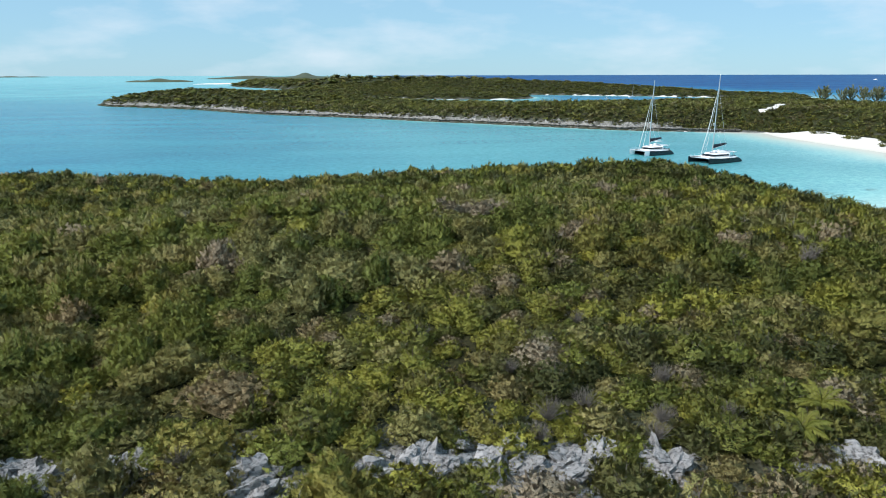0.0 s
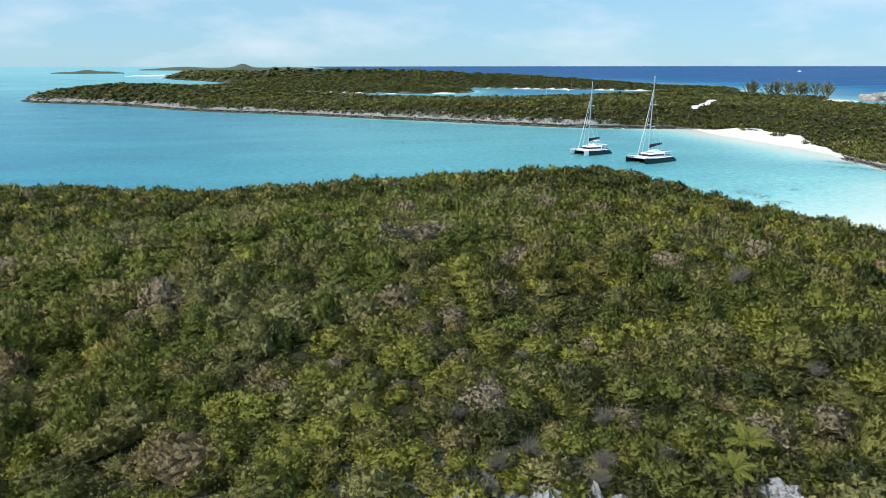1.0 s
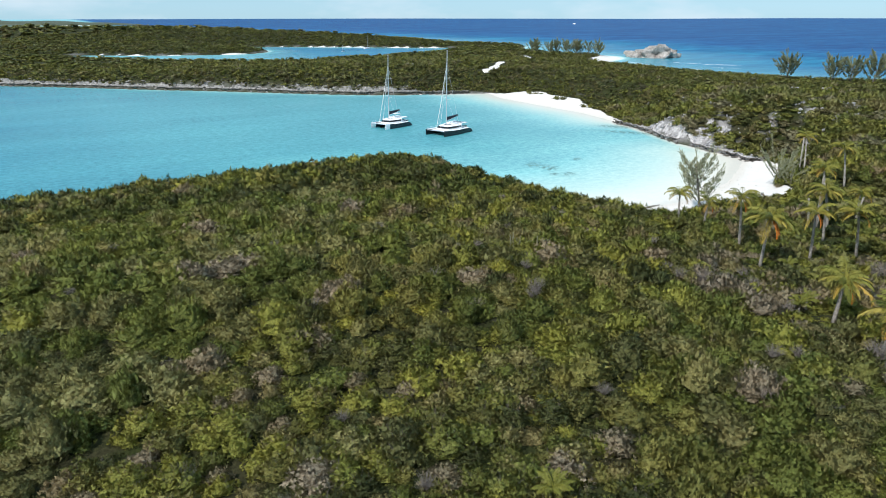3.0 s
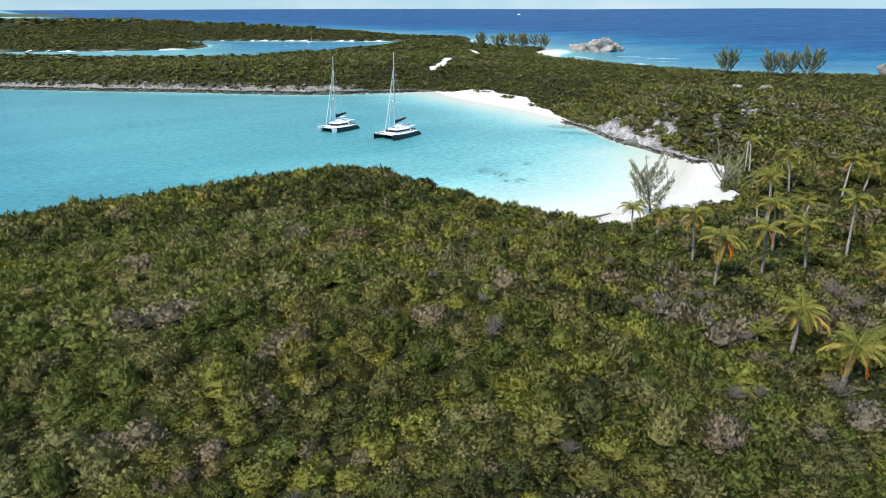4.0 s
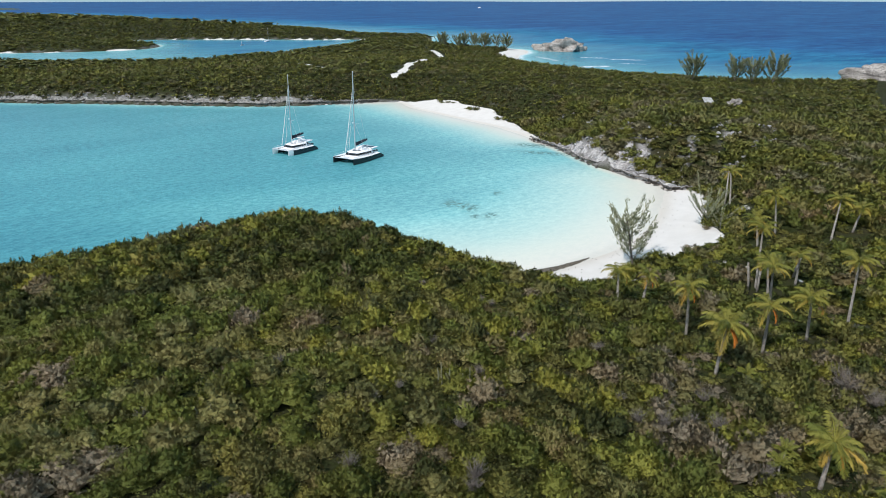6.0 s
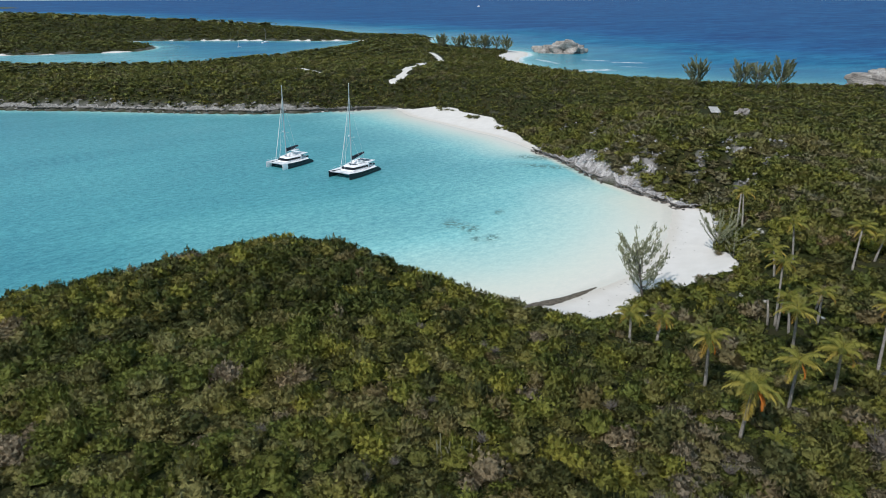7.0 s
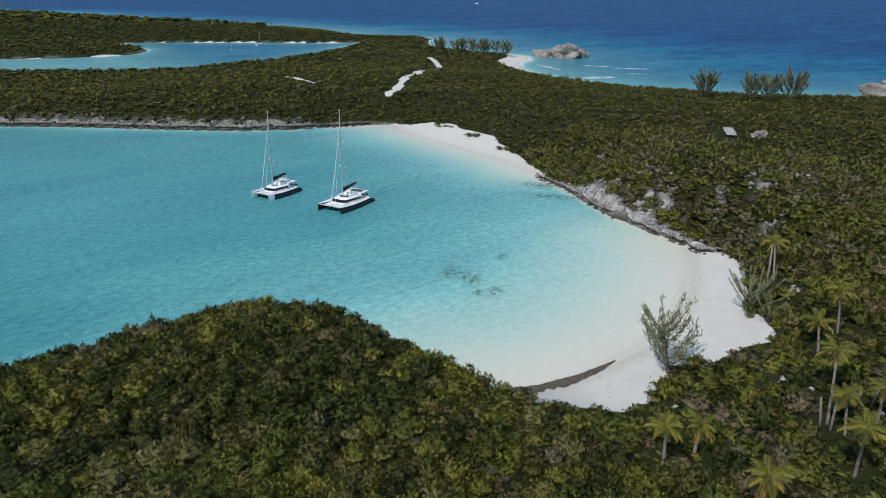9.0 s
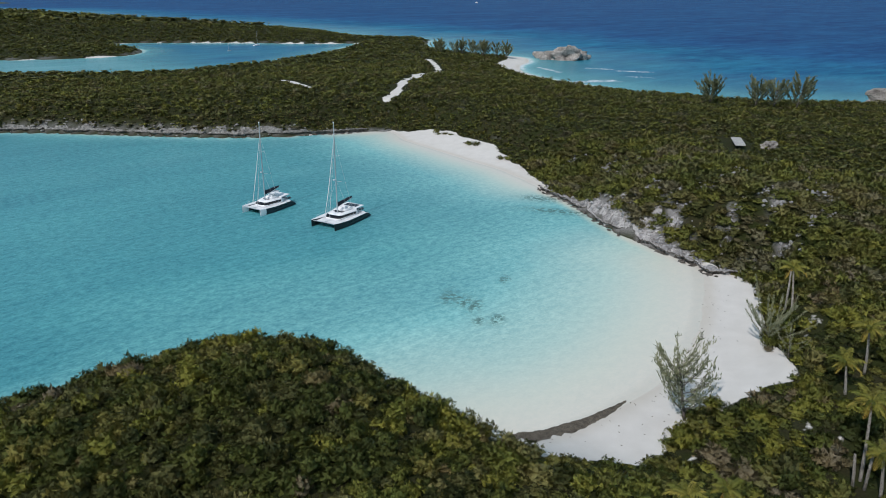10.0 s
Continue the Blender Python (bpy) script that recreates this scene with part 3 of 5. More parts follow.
# ---- scrub ----
def bush_form(n, leaf, seed, lobes=10, core=9, deep=0.76, wide=0.42, small=0.26, large=0.44, spread=0.5, loose=0.30):
    """A bush one metre in radius: n upturned leaf sprigs on rounded tufts over an inner leaf mass. Gives triangles, normals and a tone for each."""
    rng = np.random.RandomState(seed)
    k = np.arange(lobes)
    a, out = k * 2.4 + rng.uniform(-0.5, 0.5, lobes), spread * 1.3 * np.sqrt((k + 0.3) / lobes)
    r = rng.uniform(small, large, lobes)
    c = np.stack([out * np.cos(a), out * np.sin(a), 0.46 - 0.34 * (out / (spread * 1.3)) ** 2 + rng.uniform(-0.10, 0.14, lobes)], 1)
    own = rng.uniform(0.2, 0.8, lobes)
    j = rng.choice(lobes, n, p=r ** 2 / (r ** 2).sum())
    d = rng.normal(0, 1, (n, 3))
    d[:, 2] = np.abs(d[:, 2]) * 1.15 - 0.22
    d /= np.linalg.norm(d, axis=1)[:, None]
    way = d * 0.7 + rng.normal(0, 0.55, (n, 3)) + (0, 0, 0.35)
    way /= np.linalg.norm(way, axis=1)[:, None]
    side = np.cross(way, rng.normal(0, 1, (n, 3)))
    side /= np.linalg.norm(side, axis=1)[:, None]
    ln = leaf * rng.uniform(0.55, 1.4, (n, 1))
    p = c[j] + d * (r[j] * rng.uniform(0.72, 1.0, n))[:, None]
    p[:, 2] = np.maximum(p[:, 2], 0.04)
    blades = np.stack([p - side * ln * wide - way * ln * 0.4, p + side * ln * wide - way * ln * 0.25, p + way * ln * 0.7], 1)
    face = np.cross(blades[:, 1] - blades[:, 0], blades[:, 2] - blades[:, 0])
    face /= np.linalg.norm(face, axis=1)[:, None] + 1e-9
    face *= np.where((face * d).sum(1) < 0, -1, 1)[:, None]
    n1 = np.repeat((d * 0.9 + face * loose + (0, 0, 0.12))[:, None], 3, 1)
    rows = []
    for el in np.linspace(-0.12, 1.15, max(2, core // 2)):
        az = np.arange(core) * math.tau / core + el * 2
        dirs = np.stack([np.cos(az) * math.cos(el), np.sin(az) * math.cos(el), np.full(core, math.sin(el))], 1)
        along_ = dirs @ c.T
        gap = r[None] ** 2 - ((c * c).sum(1)[None] - along_ ** 2)
        reach_ = np.where(gap > 0, along_ + np.sqrt(np.maximum(gap, 0)), 0.34).max(1)
        rows.append(dirs * (reach_ * deep * rng.uniform(0.88, 1.1, core))[:, None])
    top = rows[-1].mean(0) * 1.06
    tri = []
    for lo, hi in zip(rows, rows[1:]):
        for q in range(core):
            w = (q + 1) % core
            tri += [(lo[q], lo[w], hi[w]), (lo[q], hi[w], hi[q])]
    tri += [(rows[-1][q], rows[-1][(q + 1) % core], top) for q in range(core)]
    tri = np.array(tri)
    gap = np.linalg.norm(tri[:, :, None] - c[None, None], axis=3) / r
    n2 = (tri - c[gap.argmin(2)]) * 1.4 + tri * 0.6 + (0, 0, 0.2)
    nrm = np.concatenate([n1, n2])
    tone = np.concatenate([np.clip(own[j] + rng.normal(0, 0.22, n), 0, 1), np.full(len(tri), 0.4)])
    return np.concatenate([blades, tri]), nrm / (np.linalg.norm(nrm, axis=2)[:, :, None] + 1e-9), tone


def scatter(x0, x1, y0, y1, step, seed):
    rng = np.random.RandomState(seed)
    gx, gy = np.meshgrid(np.arange(x0, x1, step), np.arange(y0, y1, step))
    x = gx.ravel() + rng.uniform(-0.43, 0.43, gx.size) * step
    y = gy.ravel() + rng.uniform(-0.43, 0.43, gx.size) * step
    d, z, sand, nb, fb, ob, dp, track = plan(x, y)
    edge = np.where(x > 140, 3.0 + 2.0 * ripple(x, y, 3.1, 0.6), 1.1)
    keep = (d > np.where(y < 165, edge, 1.9 + 0.9 * ripple(x, y, 6, 1.9))) & (sand < 0.25) & (dp > 3) & (track > 2.3)
    keep &= ~((outcrop(x, y) > 0.3) & (rng.uniform(size=x.size) < 0.7))
    keep &= ~((d < 7.0) & (rng.uniform(size=x.size) < 0.2) & (y > 165))
    return x[keep], y[keep], z[keep]


def clumps(x, y, size, seed):
    """The nearest of many loosely spaced clump centres: how far it is, and a number that is the clump's own."""
    best, own = np.full(x.shape, 9e9), np.zeros(x.shape)
    i, j = np.floor(x / size), np.floor(y / size)
    for di in (-1, 0, 1):
        for dj in (-1, 0, 1):
            a, b = i + di, j + dj
            h1, h2, h3 = (np.mod(np.sin(a * p + b * q + seed) * 43758.5, 1.0) for p, q in ((12.99, 78.23), (39.35, 11.14), (73.16, 52.24)))
            d = np.hypot(x - (a + 0.1 + 0.8 * h1) * size, y - (b + 0.1 + 0.8 * h2) * size)
            own = np.where(d < best, h3, own)
            best = np.minimum(best, d)
    return best / size, own


def tints(n, x, y, rng, own):
    """Plant hue: mostly greens, alike within a clump, some grey dry plants, and darker greens where side-lit shade is
    put into the hue.
    """
    t = np.clip(0.40 + 0.10 * ripple(x, y, 21, 0.7) + (own - 0.5) * 0.80 + rng.normal(0, 0.07, n), 0.0, 0.85)
    # shade of the side-lit canopy left of the path, painted as darker greens
    dimmed = ease(-4, 11, -0.72 * x + 0.695 * (y - 28) + 4 * ripple(x, y, 11, 2.0)) * (0.45 + 0.55 * ease(118, 98, y)) * ease(185, 150, y)
    dimmed = np.maximum(dimmed, 0.55 * ease(38, 26, y))
    deep = np.mod(own * 53.1 + rng.uniform(0, 0.45, n), 1.0) < 0.92 * dimmed
    t = np.where(deep, np.where(np.mod(own * 17.7, 1.0) < 0.5, 0.02 + 0.05 * rng.uniform(size=n), 0.60 + 0.10 * rng.uniform(size=n)), t)
    dry = 0.02 + 0.17 * hump(x, y, 57, 42, 10, 10) + 0.28 * hump(x, y, 170, 118, 22, 36) + 0.10 * hump(x, y, 100, 64, 26, 14) + 0.02 * ease(33, 25, y)
    return np.where(np.mod(own * 37.3, 1.0) < dry, 0.86 + 0.1 * rng.uniform(size=n), t)


def scrub_mass(name, x, y, z, forms, radius, seed, label, height=0.75, material=None):
    """All plants of a stretch as one mesh of leaf clumps."""
    rng = np.random.RandomState(seed)
    n = len(x)
    big = rng.uniform(size=n) < 0.32
    r = radius * np.where(big, 1.22, 0.84) * np.exp(rng.normal(0, 0.14, n))
    h = radius * height * np.where(big, 1.55, 0.72) * rng.uniform(0.8, 1.2, n)
    for (fx, fy), _, _, _ in PALMS:
        low = np.hypot(x - fx, y - fy) < 3.0
        r[low] *= 0.7
        h[low] *= 0.38
    h *= 1 - 0.5 * np.clip(hump(x, y, 86, 80.5, 9, 5), 0, 1)
    turn = rng.uniform(0, math.tau, n)
    which = rng.randint(0, len(forms), n)
    away, own = clumps(x, y, radius * 1.75, seed * 0.37)
    h *= np.clip(1.28 - 0.62 * away, 0.6, 1.25) * (0.85 + 0.3 * np.mod(own * 91.7, 1.0))
    t = tints(n, x, y, rng, own)
    verts, tint, nrms, tones = [], [], [], []
    for k, (form, out, tone) in enumerate(forms):
        i = np.where(which == k)[0]
        if not len(i):
            continue
        c, s = np.cos(turn[i])[:, None, None], np.sin(turn[i])[:, None, None]
        fx, fy, fz = form[None, :, :, 0], form[None, :, :, 1], form[None, :, :, 2]
        rr, hh = r[i][:, None, None], h[i][:, None, None]
        v = np.stack([(fx * c - fy * s) * rr + x[i][:, None, None], (fx * s + fy * c) * rr + y[i][:, None, None], fz * hh * 1.5 + z[i][:, None, None] - 0.12], -1)
        verts.append(v.reshape(-1, 3))
        ox, oy, oz = out[None, :, :, 0], out[None, :, :, 1], out[None, :, :, 2]
        nrms.append(np.stack([ox * c - oy * s, ox * s + oy * c, np.broadcast_to(oz, (len(i), *form.shape[:2]))], -1).reshape(-1, 3))
        tones.append(np.tile(np.repeat(tone, 3), len(i)))
        tint.append(np.repeat(t[i], form.shape[0] * form.shape[1]))
    verts, tint = np.concatenate(verts), np.concatenate(tint)
    ob = new(name, raw_mesh(name, verts, np.arange(len(verts)).reshape(-1, 3), material or M_LEAF, True, tint, np.concatenate(nrms), np.concatenate(tones)))
    return tagged(ob, label, "scrub", kind="stuff")


FORM_NEAR = [bush_form(580, 0.128, s) for s in range(8)]
FORM_MID = [bush_form(220, 0.185, 20 + s, 9, 7, 0.77, 0.45, 0.28, 0.46) for s in range(6)]
FORM_BACK = [bush_form(112, 0.26, 30 + s, 8, 6, 0.78, 0.45, 0.30, 0.48) for s in range(6)]
FORM_FAR = [bush_form(15, 0.40, 40 + s, 4, 4, 0.80, 0.42, 0.40, 0.60, 0.36, 0.25) for s in range(6)]
FORM_REMOTE = [bush_form(7, 0.42, 60 + s, 3, 4, 0.9, 0.45, 0.45, 0.65, 0.4, 0.15) for s in range(5)]
px, py, pz = scatter(-70, 150, 8, 160, 1.60, 5)
rng = np.random.RandomState(8)
bare = (py < 22.6 + 2.0 * ripple(px, py, 4, 1.1)) & (rng.uniform(size=px.size) < np.where(px > 7, 0.0, 0.12))
for cx, cy, cr in ROCK_GAPS:
    bare |= np.hypot((px - cx) * 0.8, py - cy + 0.5) < cr * 0.75
px, py, pz = px[~bare], py[~bare], pz[~bare]
reach = np.hypot(px - 12, py - 18)
view = (px > -0.54 * py - 14) & (py > 0.33 * (px - 4) - 4) & ~((px > 140) & (py > 118))
near = (reach < 44) & view
mid = (reach >= 44) & (reach < 82) & view
back = (reach >= 82) & view
order = np.argsort(np.hypot(px - 12, (py - 32) * 1.3) + 1e6 * ~near)
single = np.zeros(px.size, bool)
single[order[:300]] = True
near &= ~single
scrub_mass("hill_scrub", px[near], py[near], pz[near], FORM_NEAR, 1.65, 1, "dense olive-green coastal scrub on the headland", 0.60)
scrub_mass("headland_scrub", px[mid], py[mid], pz[mid], FORM_MID, 1.6, 2, "dense green coastal scrub over the headland top", 0.57)
scrub_mass("brow_scrub", px[back], py[back], pz[back], FORM_BACK, 1.65, 12, "dense green coastal scrub on the headland brow and palm flat", 0.53)
sx_, sy_, sz_ = scatter(-60, 70, -30, 8, 2.3, 26)
scrub_mass("slope_scrub", sx_, sy_, sz_, FORM_FAR, 2.2, 27, "low green scrub on the slope below the limestone", 0.5)
for y0, y1, gap_, wide_, seed_, label_ in ((118, 310, 2.0, 1.9, 6, "low green scrub across the bay behind the beach"), (310, 480, 2.7, 2.5, 66, "low green scrub on the flat before the lagoon")):
    fx_, fy_, fz_ = scatter(-215, 440, y0, y1, gap_, seed_)
    far = (fy_ > 175) | ((fx_ > 140) & (fy_ > 118))
    far &= ~((fx_ < 215) & (fy_ < 195))
    far &= (fx_ > -0.42 * fy_ - 25) & (fy_ > 0.42 * fx_)
    scrub_mass("far_shore_scrub", fx_[far], fy_[far], fz_[far], FORM_FAR, wide_, seed_ - 3, label_, 0.36, M_HAZELEAF)
ex_, ey_, ez_ = scatter(140, 204, 60, 195, 1.85, 16)
keep_ = ey_ > 0.33 * ex_ + 8
scrub_mass("ridge_scrub", ex_[keep_], ey_[keep_], ez_[keep_], FORM_BACK, 2.3, 13, "low green and grey scrub on the rocky ridge", 0.44, M_HAZELEAF)
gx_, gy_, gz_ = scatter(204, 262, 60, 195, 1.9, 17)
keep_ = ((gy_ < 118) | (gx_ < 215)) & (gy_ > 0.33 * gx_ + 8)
scrub_mass("back_scrub", gx_[keep_], gy_[keep_], gz_[keep_], FORM_FAR, 1.9, 18, "low green scrub behind the rocky ridge", 0.40, M_HAZELEAF)
mat_x, mat_y = np.array((183.2, 182.0, 183.8, 181.0, 180.2, 181.6, 184.4, 176.5, 177.4)), np.array((250.5, 247.6, 246.0, 229.5, 226.8, 224.6, 243.0, 206.0, 203.0))
scrub_mass("beach_mats", mat_x, mat_y, plan(mat_x, mat_y)[1], FORM_BACK, 1.7, 31, "low green shrub mats growing on white sand", 0.42, M_HAZELEAF)
bx_ = np.array((100.6, 102.0, 103.4, 105.0, 96.6, 97.6, 98.9, 100.0, 101.3, 102.6, 104.2, 99.5, 101.0, 124.0, 125.6, 127.0, 128.4))
by_ = np.array((82.6, 82.2, 81.4, 82.0, 80.9, 80.2, 80.6, 81.4, 81.0, 81.9, 81.6, 79.6, 80.0, 84.6, 85.4, 86.2, 85.0))
scrub_mass("beach_edge_scrub", bx_, by_, plan(bx_, by_)[1], FORM_MID, 1.5, 22, "grey-green shrubs at the edge of the white sand", 0.62)
rx_, ry_, rz_ = scatter(-330, 520, 480, 1000, 4.6, 7)
scrub_mass("cape_scrub", rx_, ry_, rz_, FORM_REMOTE, 4.0, 4, "distant low green scrub on the cape", 0.22, M_HAZELEAF)
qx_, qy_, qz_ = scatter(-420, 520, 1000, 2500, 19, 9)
scrub_mass("distant_scrub", qx_, qy_, qz_, FORM_REMOTE, 12.0, 5, "remote low scrub on the long cay", 0.2, M_HAZELEAF)


def twig_mesh(name, seed, sticks, length, thick, material, spread=0.8):
    """Branching sticks that rise from one foot."""
    rng = random.Random(seed)
    bm = bmesh.new()
    for _ in range(sticks):
        a, lean = rng.uniform(0, math.tau), rng.uniform(0.15, spread)
        p = Vector((0, 0, -0.1))
        way = Vector((math.cos(a) * lean, math.sin(a) * lean, 1)).normalized()
        pts = [p.copy()]
        for _ in range(3):
            p = p + way * length * rng.uniform(0.25, 0.4)
            way = (way + Vector((rng.gauss(0, 0.25), rng.gauss(0, 0.25), rng.gauss(0, 0.1)))).normalized()
            pts.append(p.copy())
        tube(bm, pts, [thick, thick * 0.7, thick * 0.45, thick * 0.15], 4, False)
    me = bpy.data.meshes.new(name)
    bm.to_mesh(me)
    bm.free()
    me.materials.append(material)
    return me


def shrubs():
    """The single shrubs of the slope, each with its crown and its branches."""
    rng = np.random.RandomState(21)
    hue = (0.05, 0.12, 0.20, 0.28, 0.34, 0.42, 0.50, 0.58, 0.66, 0.74, 0.80, 0.90)
    words = ("dark green", "green", "olive-green", "yellow-green", "yellow-green", "dark olive", "dull green", "pale olive", "deep green", "dark green", "pale green", "grey-green dry")
    kinds = []
    for k, t in enumerate(hue):
        shape, out, tone = bush_form(580, 0.128, 100 + k)
        form = shape.reshape(-1, 3) * (1.5, 1.5, 1.3)
        kinds.append((raw_mesh("crown", form, np.arange(len(form)).reshape(-1, 3), M_LEAF, True, np.full(len(form), t), out.reshape(-1, 3), np.repeat(tone, 3)), twig_mesh("branch_work", k, 7, 1.2, 0.035, M_BARK)))
    for i in np.where(single)[0]:
        k = rng.randint(0, 12) if rng.uniform() < 0.55 else rng.choice([2, 3, 4, 6, 7, 9])
        s = float(rng.choice([0.85, 1.0, 1.35], p=[0.4, 0.35, 0.25]) * np.exp(rng.normal(0, 0.1)))
        m = pose(px[i], py[i], pz[i] - 0.12, 0, 0, rng.uniform(0, 360)) @ Matrix.Diagonal((s, s, s * rng.uniform(0.75, 1.15), 1))
        ob = thing("shrub", m, words[k] + " leafy shrub on the limestone slope", "shrub", "shrubs of the slope")
        part_mesh("crown", kinds[k][0], ob)
        part_mesh("branch_work", kinds[k][1], ob)


shrubs()

# ---- catamarans ----
M_GEL = paint("white_gelcoat", (0.88, 0.885, 0.89), 0.25, 0, 0.04, 1.5)
M_NAVY = paint("navy_hull_paint", (0.020, 0.026, 0.036), 0.3, 0, 0.2, 1.0)
M_BLACK = paint("black_hull_paint", (0.014, 0.016, 0.020), 0.28, 0, 0.3, 1.0)
M_DECK = paint("grey_deck", (0.80, 0.80, 0.80), 0.7, 0, 0.08, 4.0)
M_TINT = paint("tinted_window", (0.012, 0.014, 0.018), 0.08, 0, 0.1, 1.0)
M_CANVAS = paint("navy_canvas", (0.022, 0.026, 0.038), 0.85, 0, 0.25, 5.0, 0.02)
M_SAIL = paint("furled_sailcloth", (0.72, 0.72, 0.70), 0.7, 0, 0.08, 6.0, 0.01)
M_ALLOY = paint("grey_alloy", (0.62, 0.63, 0.65), 0.35, 0.6, 0.06, 2.0)
M_NET = paint("trampoline_net", (0.74, 0.75, 0.76), 0.85, 0, 0.2, 12.0)
M_RUBBER = paint("grey_rubber", (0.10, 0.11, 0.12), 0.7, 0, 0.1, 3.0)


def hull_rows(length, y, grow=0.0, lower=-0.55, upper=None, x_from=-1.0, x_to=1.0):
    """Cross sections of one slim hull from stern to bow."""
    rows = []
    for u in np.linspace(x_from, x_to, 15):
        x = u * length / 2
        w = 0.76 * (1 - max(0.0, (u - 0.05) / 0.95) ** 2.3) + 0.05 if u > 0.05 else 0.76 + 0.05 - 0.16 * max(0.0, (-u - 0.4) / 0.6) ** 2
        sheer = 1.38 + 0.32 * max(0.0, u) ** 1.5
        if u < -0.78:
            sheer = 1.38 - 1.0 * min(1.0, (-0.78 - u) / 0.2)
        keel = -0.55 + (0.35 * max(0.0, u - 0.6) / 0.4) + 0.45 * max(0.0, -u - 0.6) / 0.4
        w += grow
        top = sheer + grow if upper is None else min(sheer, upper)
        bot = max(keel, lower)
        mid1 = bot + 0.35 * (top - bot)
        rows.append([(x, y + 0.35 * w, bot), (x, y + 0.85 * w, mid1), (x, y + w, bot + 0.7 * (top - bot)), (x, y + 0.98 * w, top),
                     (x, y - 0.98 * w, top), (x, y - w, bot + 0.7 * (top - bot)), (x, y - 0.85 * w, mid1), (x, y - 0.35 * w, bot)])
    return rows


def rounded(x0, x1, half0, half1, z, corner=0.5):
    """A rounded plan outline, narrower towards the bow."""
    out = []
    for cx, cy, a0, h in ((x1, half1, 0, half1), (x0, half0, 90, half0), (x0, -half0, 180, half0), (x1, -half1, 270, half1)):
        ox, oy = cx - corner * (1 if cx == x1 else -1), cy - corner * (1 if cy > 0 else -1)
        for k in range(4):
            a = radians(a0 + 30 * k)
            out.append((ox + corner * math.cos(a), oy + corner * math.sin(a), z))
    return out


def catamaran(m, length, mast_top, hull_mat, stripe, label, bimini_mat, solar):
    k = length / 13.3
    boat = thing("catamaran", m, label, "sailing boat", "catamarans at anchor")
    half = 3.3 * k
    for side in (1, -1):
        hull = part("hull", loft(bmesh.new(), hull_rows(length, side * half)), hull_mat, boat, smooth=False)
        if stripe:
            part("bow_cap", loft(bmesh.new(), hull_rows(length, side * half, 0.012, -0.55, None, 0.72, 1.0)), stripe, hull, "white painted bow")
        bm = bmesh.new()
        rows = hull_rows(length, side * half)
        loft(bm, [[(p[0], p[1] * 1.0, p[2] + dz) for p, dz in ((r[3], 0.012), (r[4], 0.012), (r[4], 0.05), (r[3], 0.05))] for r in rows[2:]])
        part("deck", bm, M_GEL, hull, "white deck")
        for u in (-0.35, -0.05, 0.25):
            part("hull_window", box(bmesh.new(), (1.3 * k, 0.03, 0.22), (u * length / 2, side * (half + 0.81), 0.95), 0.008), M_TINT, hull, "dark hull window")
        for s_ in range(3):
            part("stern_step", box(bmesh.new(), (0.42, 1.05, 0.1), (-length / 2 + 0.25 + 0.42 * s_, side * half, 0.36 + 0.3 * s_), 0.03), M_DECK, hull, "pale boarding step")
    part("bridge_deck", box(bmesh.new(), (8.0 * k, 2 * half - 0.6, 0.62), (-1.5 * k, 0, 1.12), 0.1), M_GEL, boat)
    part("cockpit_floor", box(bmesh.new(), (2.6 * k, 4.4 * k, 0.06), (-4.1 * k, 0, 1.47), 0.02), M_DECK, boat)
    cabin = part("cabin", loft(bmesh.new(), [rounded(-3.4 * k, 3.7 * k, 3.05 * k, 2.3 * k, 1.4, 1.2), rounded(-3.4 * k, 3.5 * k, 3.0 * k, 2.25 * k, 1.75, 1.2),
                                           rounded(-3.4 * k, 2.6 * k, 2.85 * k, 2.05 * k, 2.46, 1.1), rounded(-3.3 * k, 2.1 * k, 2.55 * k, 1.7 * k, 2.64, 1.0)]), M_GEL, boat, "white coachroof", True)
    part("window_band", loft(bmesh.new(), [rounded(-3.1 * k, 3.47 * k, 3.03 * k, 2.28 * k, 1.80, 1.2), rounded(-3.1 * k, 2.88 * k, 2.94 * k, 2.14 * k, 2.34, 1.12)]), M_TINT, cabin, "dark wraparound windows", True)
    for hx, hy in ((0.6, 0.8), (0.6, -0.8), (1.0, 0.0)):
        part("hatch", box(bmesh.new(), (1.1 if solar else 0.6, 1.0 if solar else 0.6, 0.05), (hx * k, hy * k, 2.67), 0.02), M_TINT, cabin, "dark roof hatch")
    roof = part("hardtop", box(bmesh.new(), (3.4 * k, 5.0 * k, 0.14), (-4.3 * k, 0, 2.74), 0.06), M_GEL, boat, "white cockpit roof")
    for s in (1, -1):
        part("roof_post", tube(bmesh.new(), [(-5.4 * k, s * 2.1 * k, 1.4), (-5.3 * k, s * 2.0 * k, 2.68)], 0.05), M_ALLOY, roof)
    if solar:
        for s in (-1, 0, 1):
            part("solar_panel", box(bmesh.new(), (1.7 * k, 1.05 * k, 0.04), (-4.6 * k, s * 1.2 * k, 2.84), 0.01), M_TINT, roof, "dark solar panel")
    fly = part("flybridge", loft(bmesh.new(), [rounded(-3.0 * k, -0.1 * k, 1.5 * k, 1.2 * k, 2.55, 0.4), rounded(-3.0 * k, 0.0 * k, 1.55 * k, 1.25 * k, 2.98, 0.4)]), M_GEL, boat, "white flybridge coaming", True)
    part("bench", box(bmesh.new(), (0.7, 2.4 * k, 0.45), (-2.3 * k, 0, 2.95), 0.1), M_DECK, fly, "grey cushioned bench")
    part("helm", box(bmesh.new(), (0.35, 0.9, 0.8), (-0.7 * k, 0.5, 3.05), 0.08), M_GEL, fly)
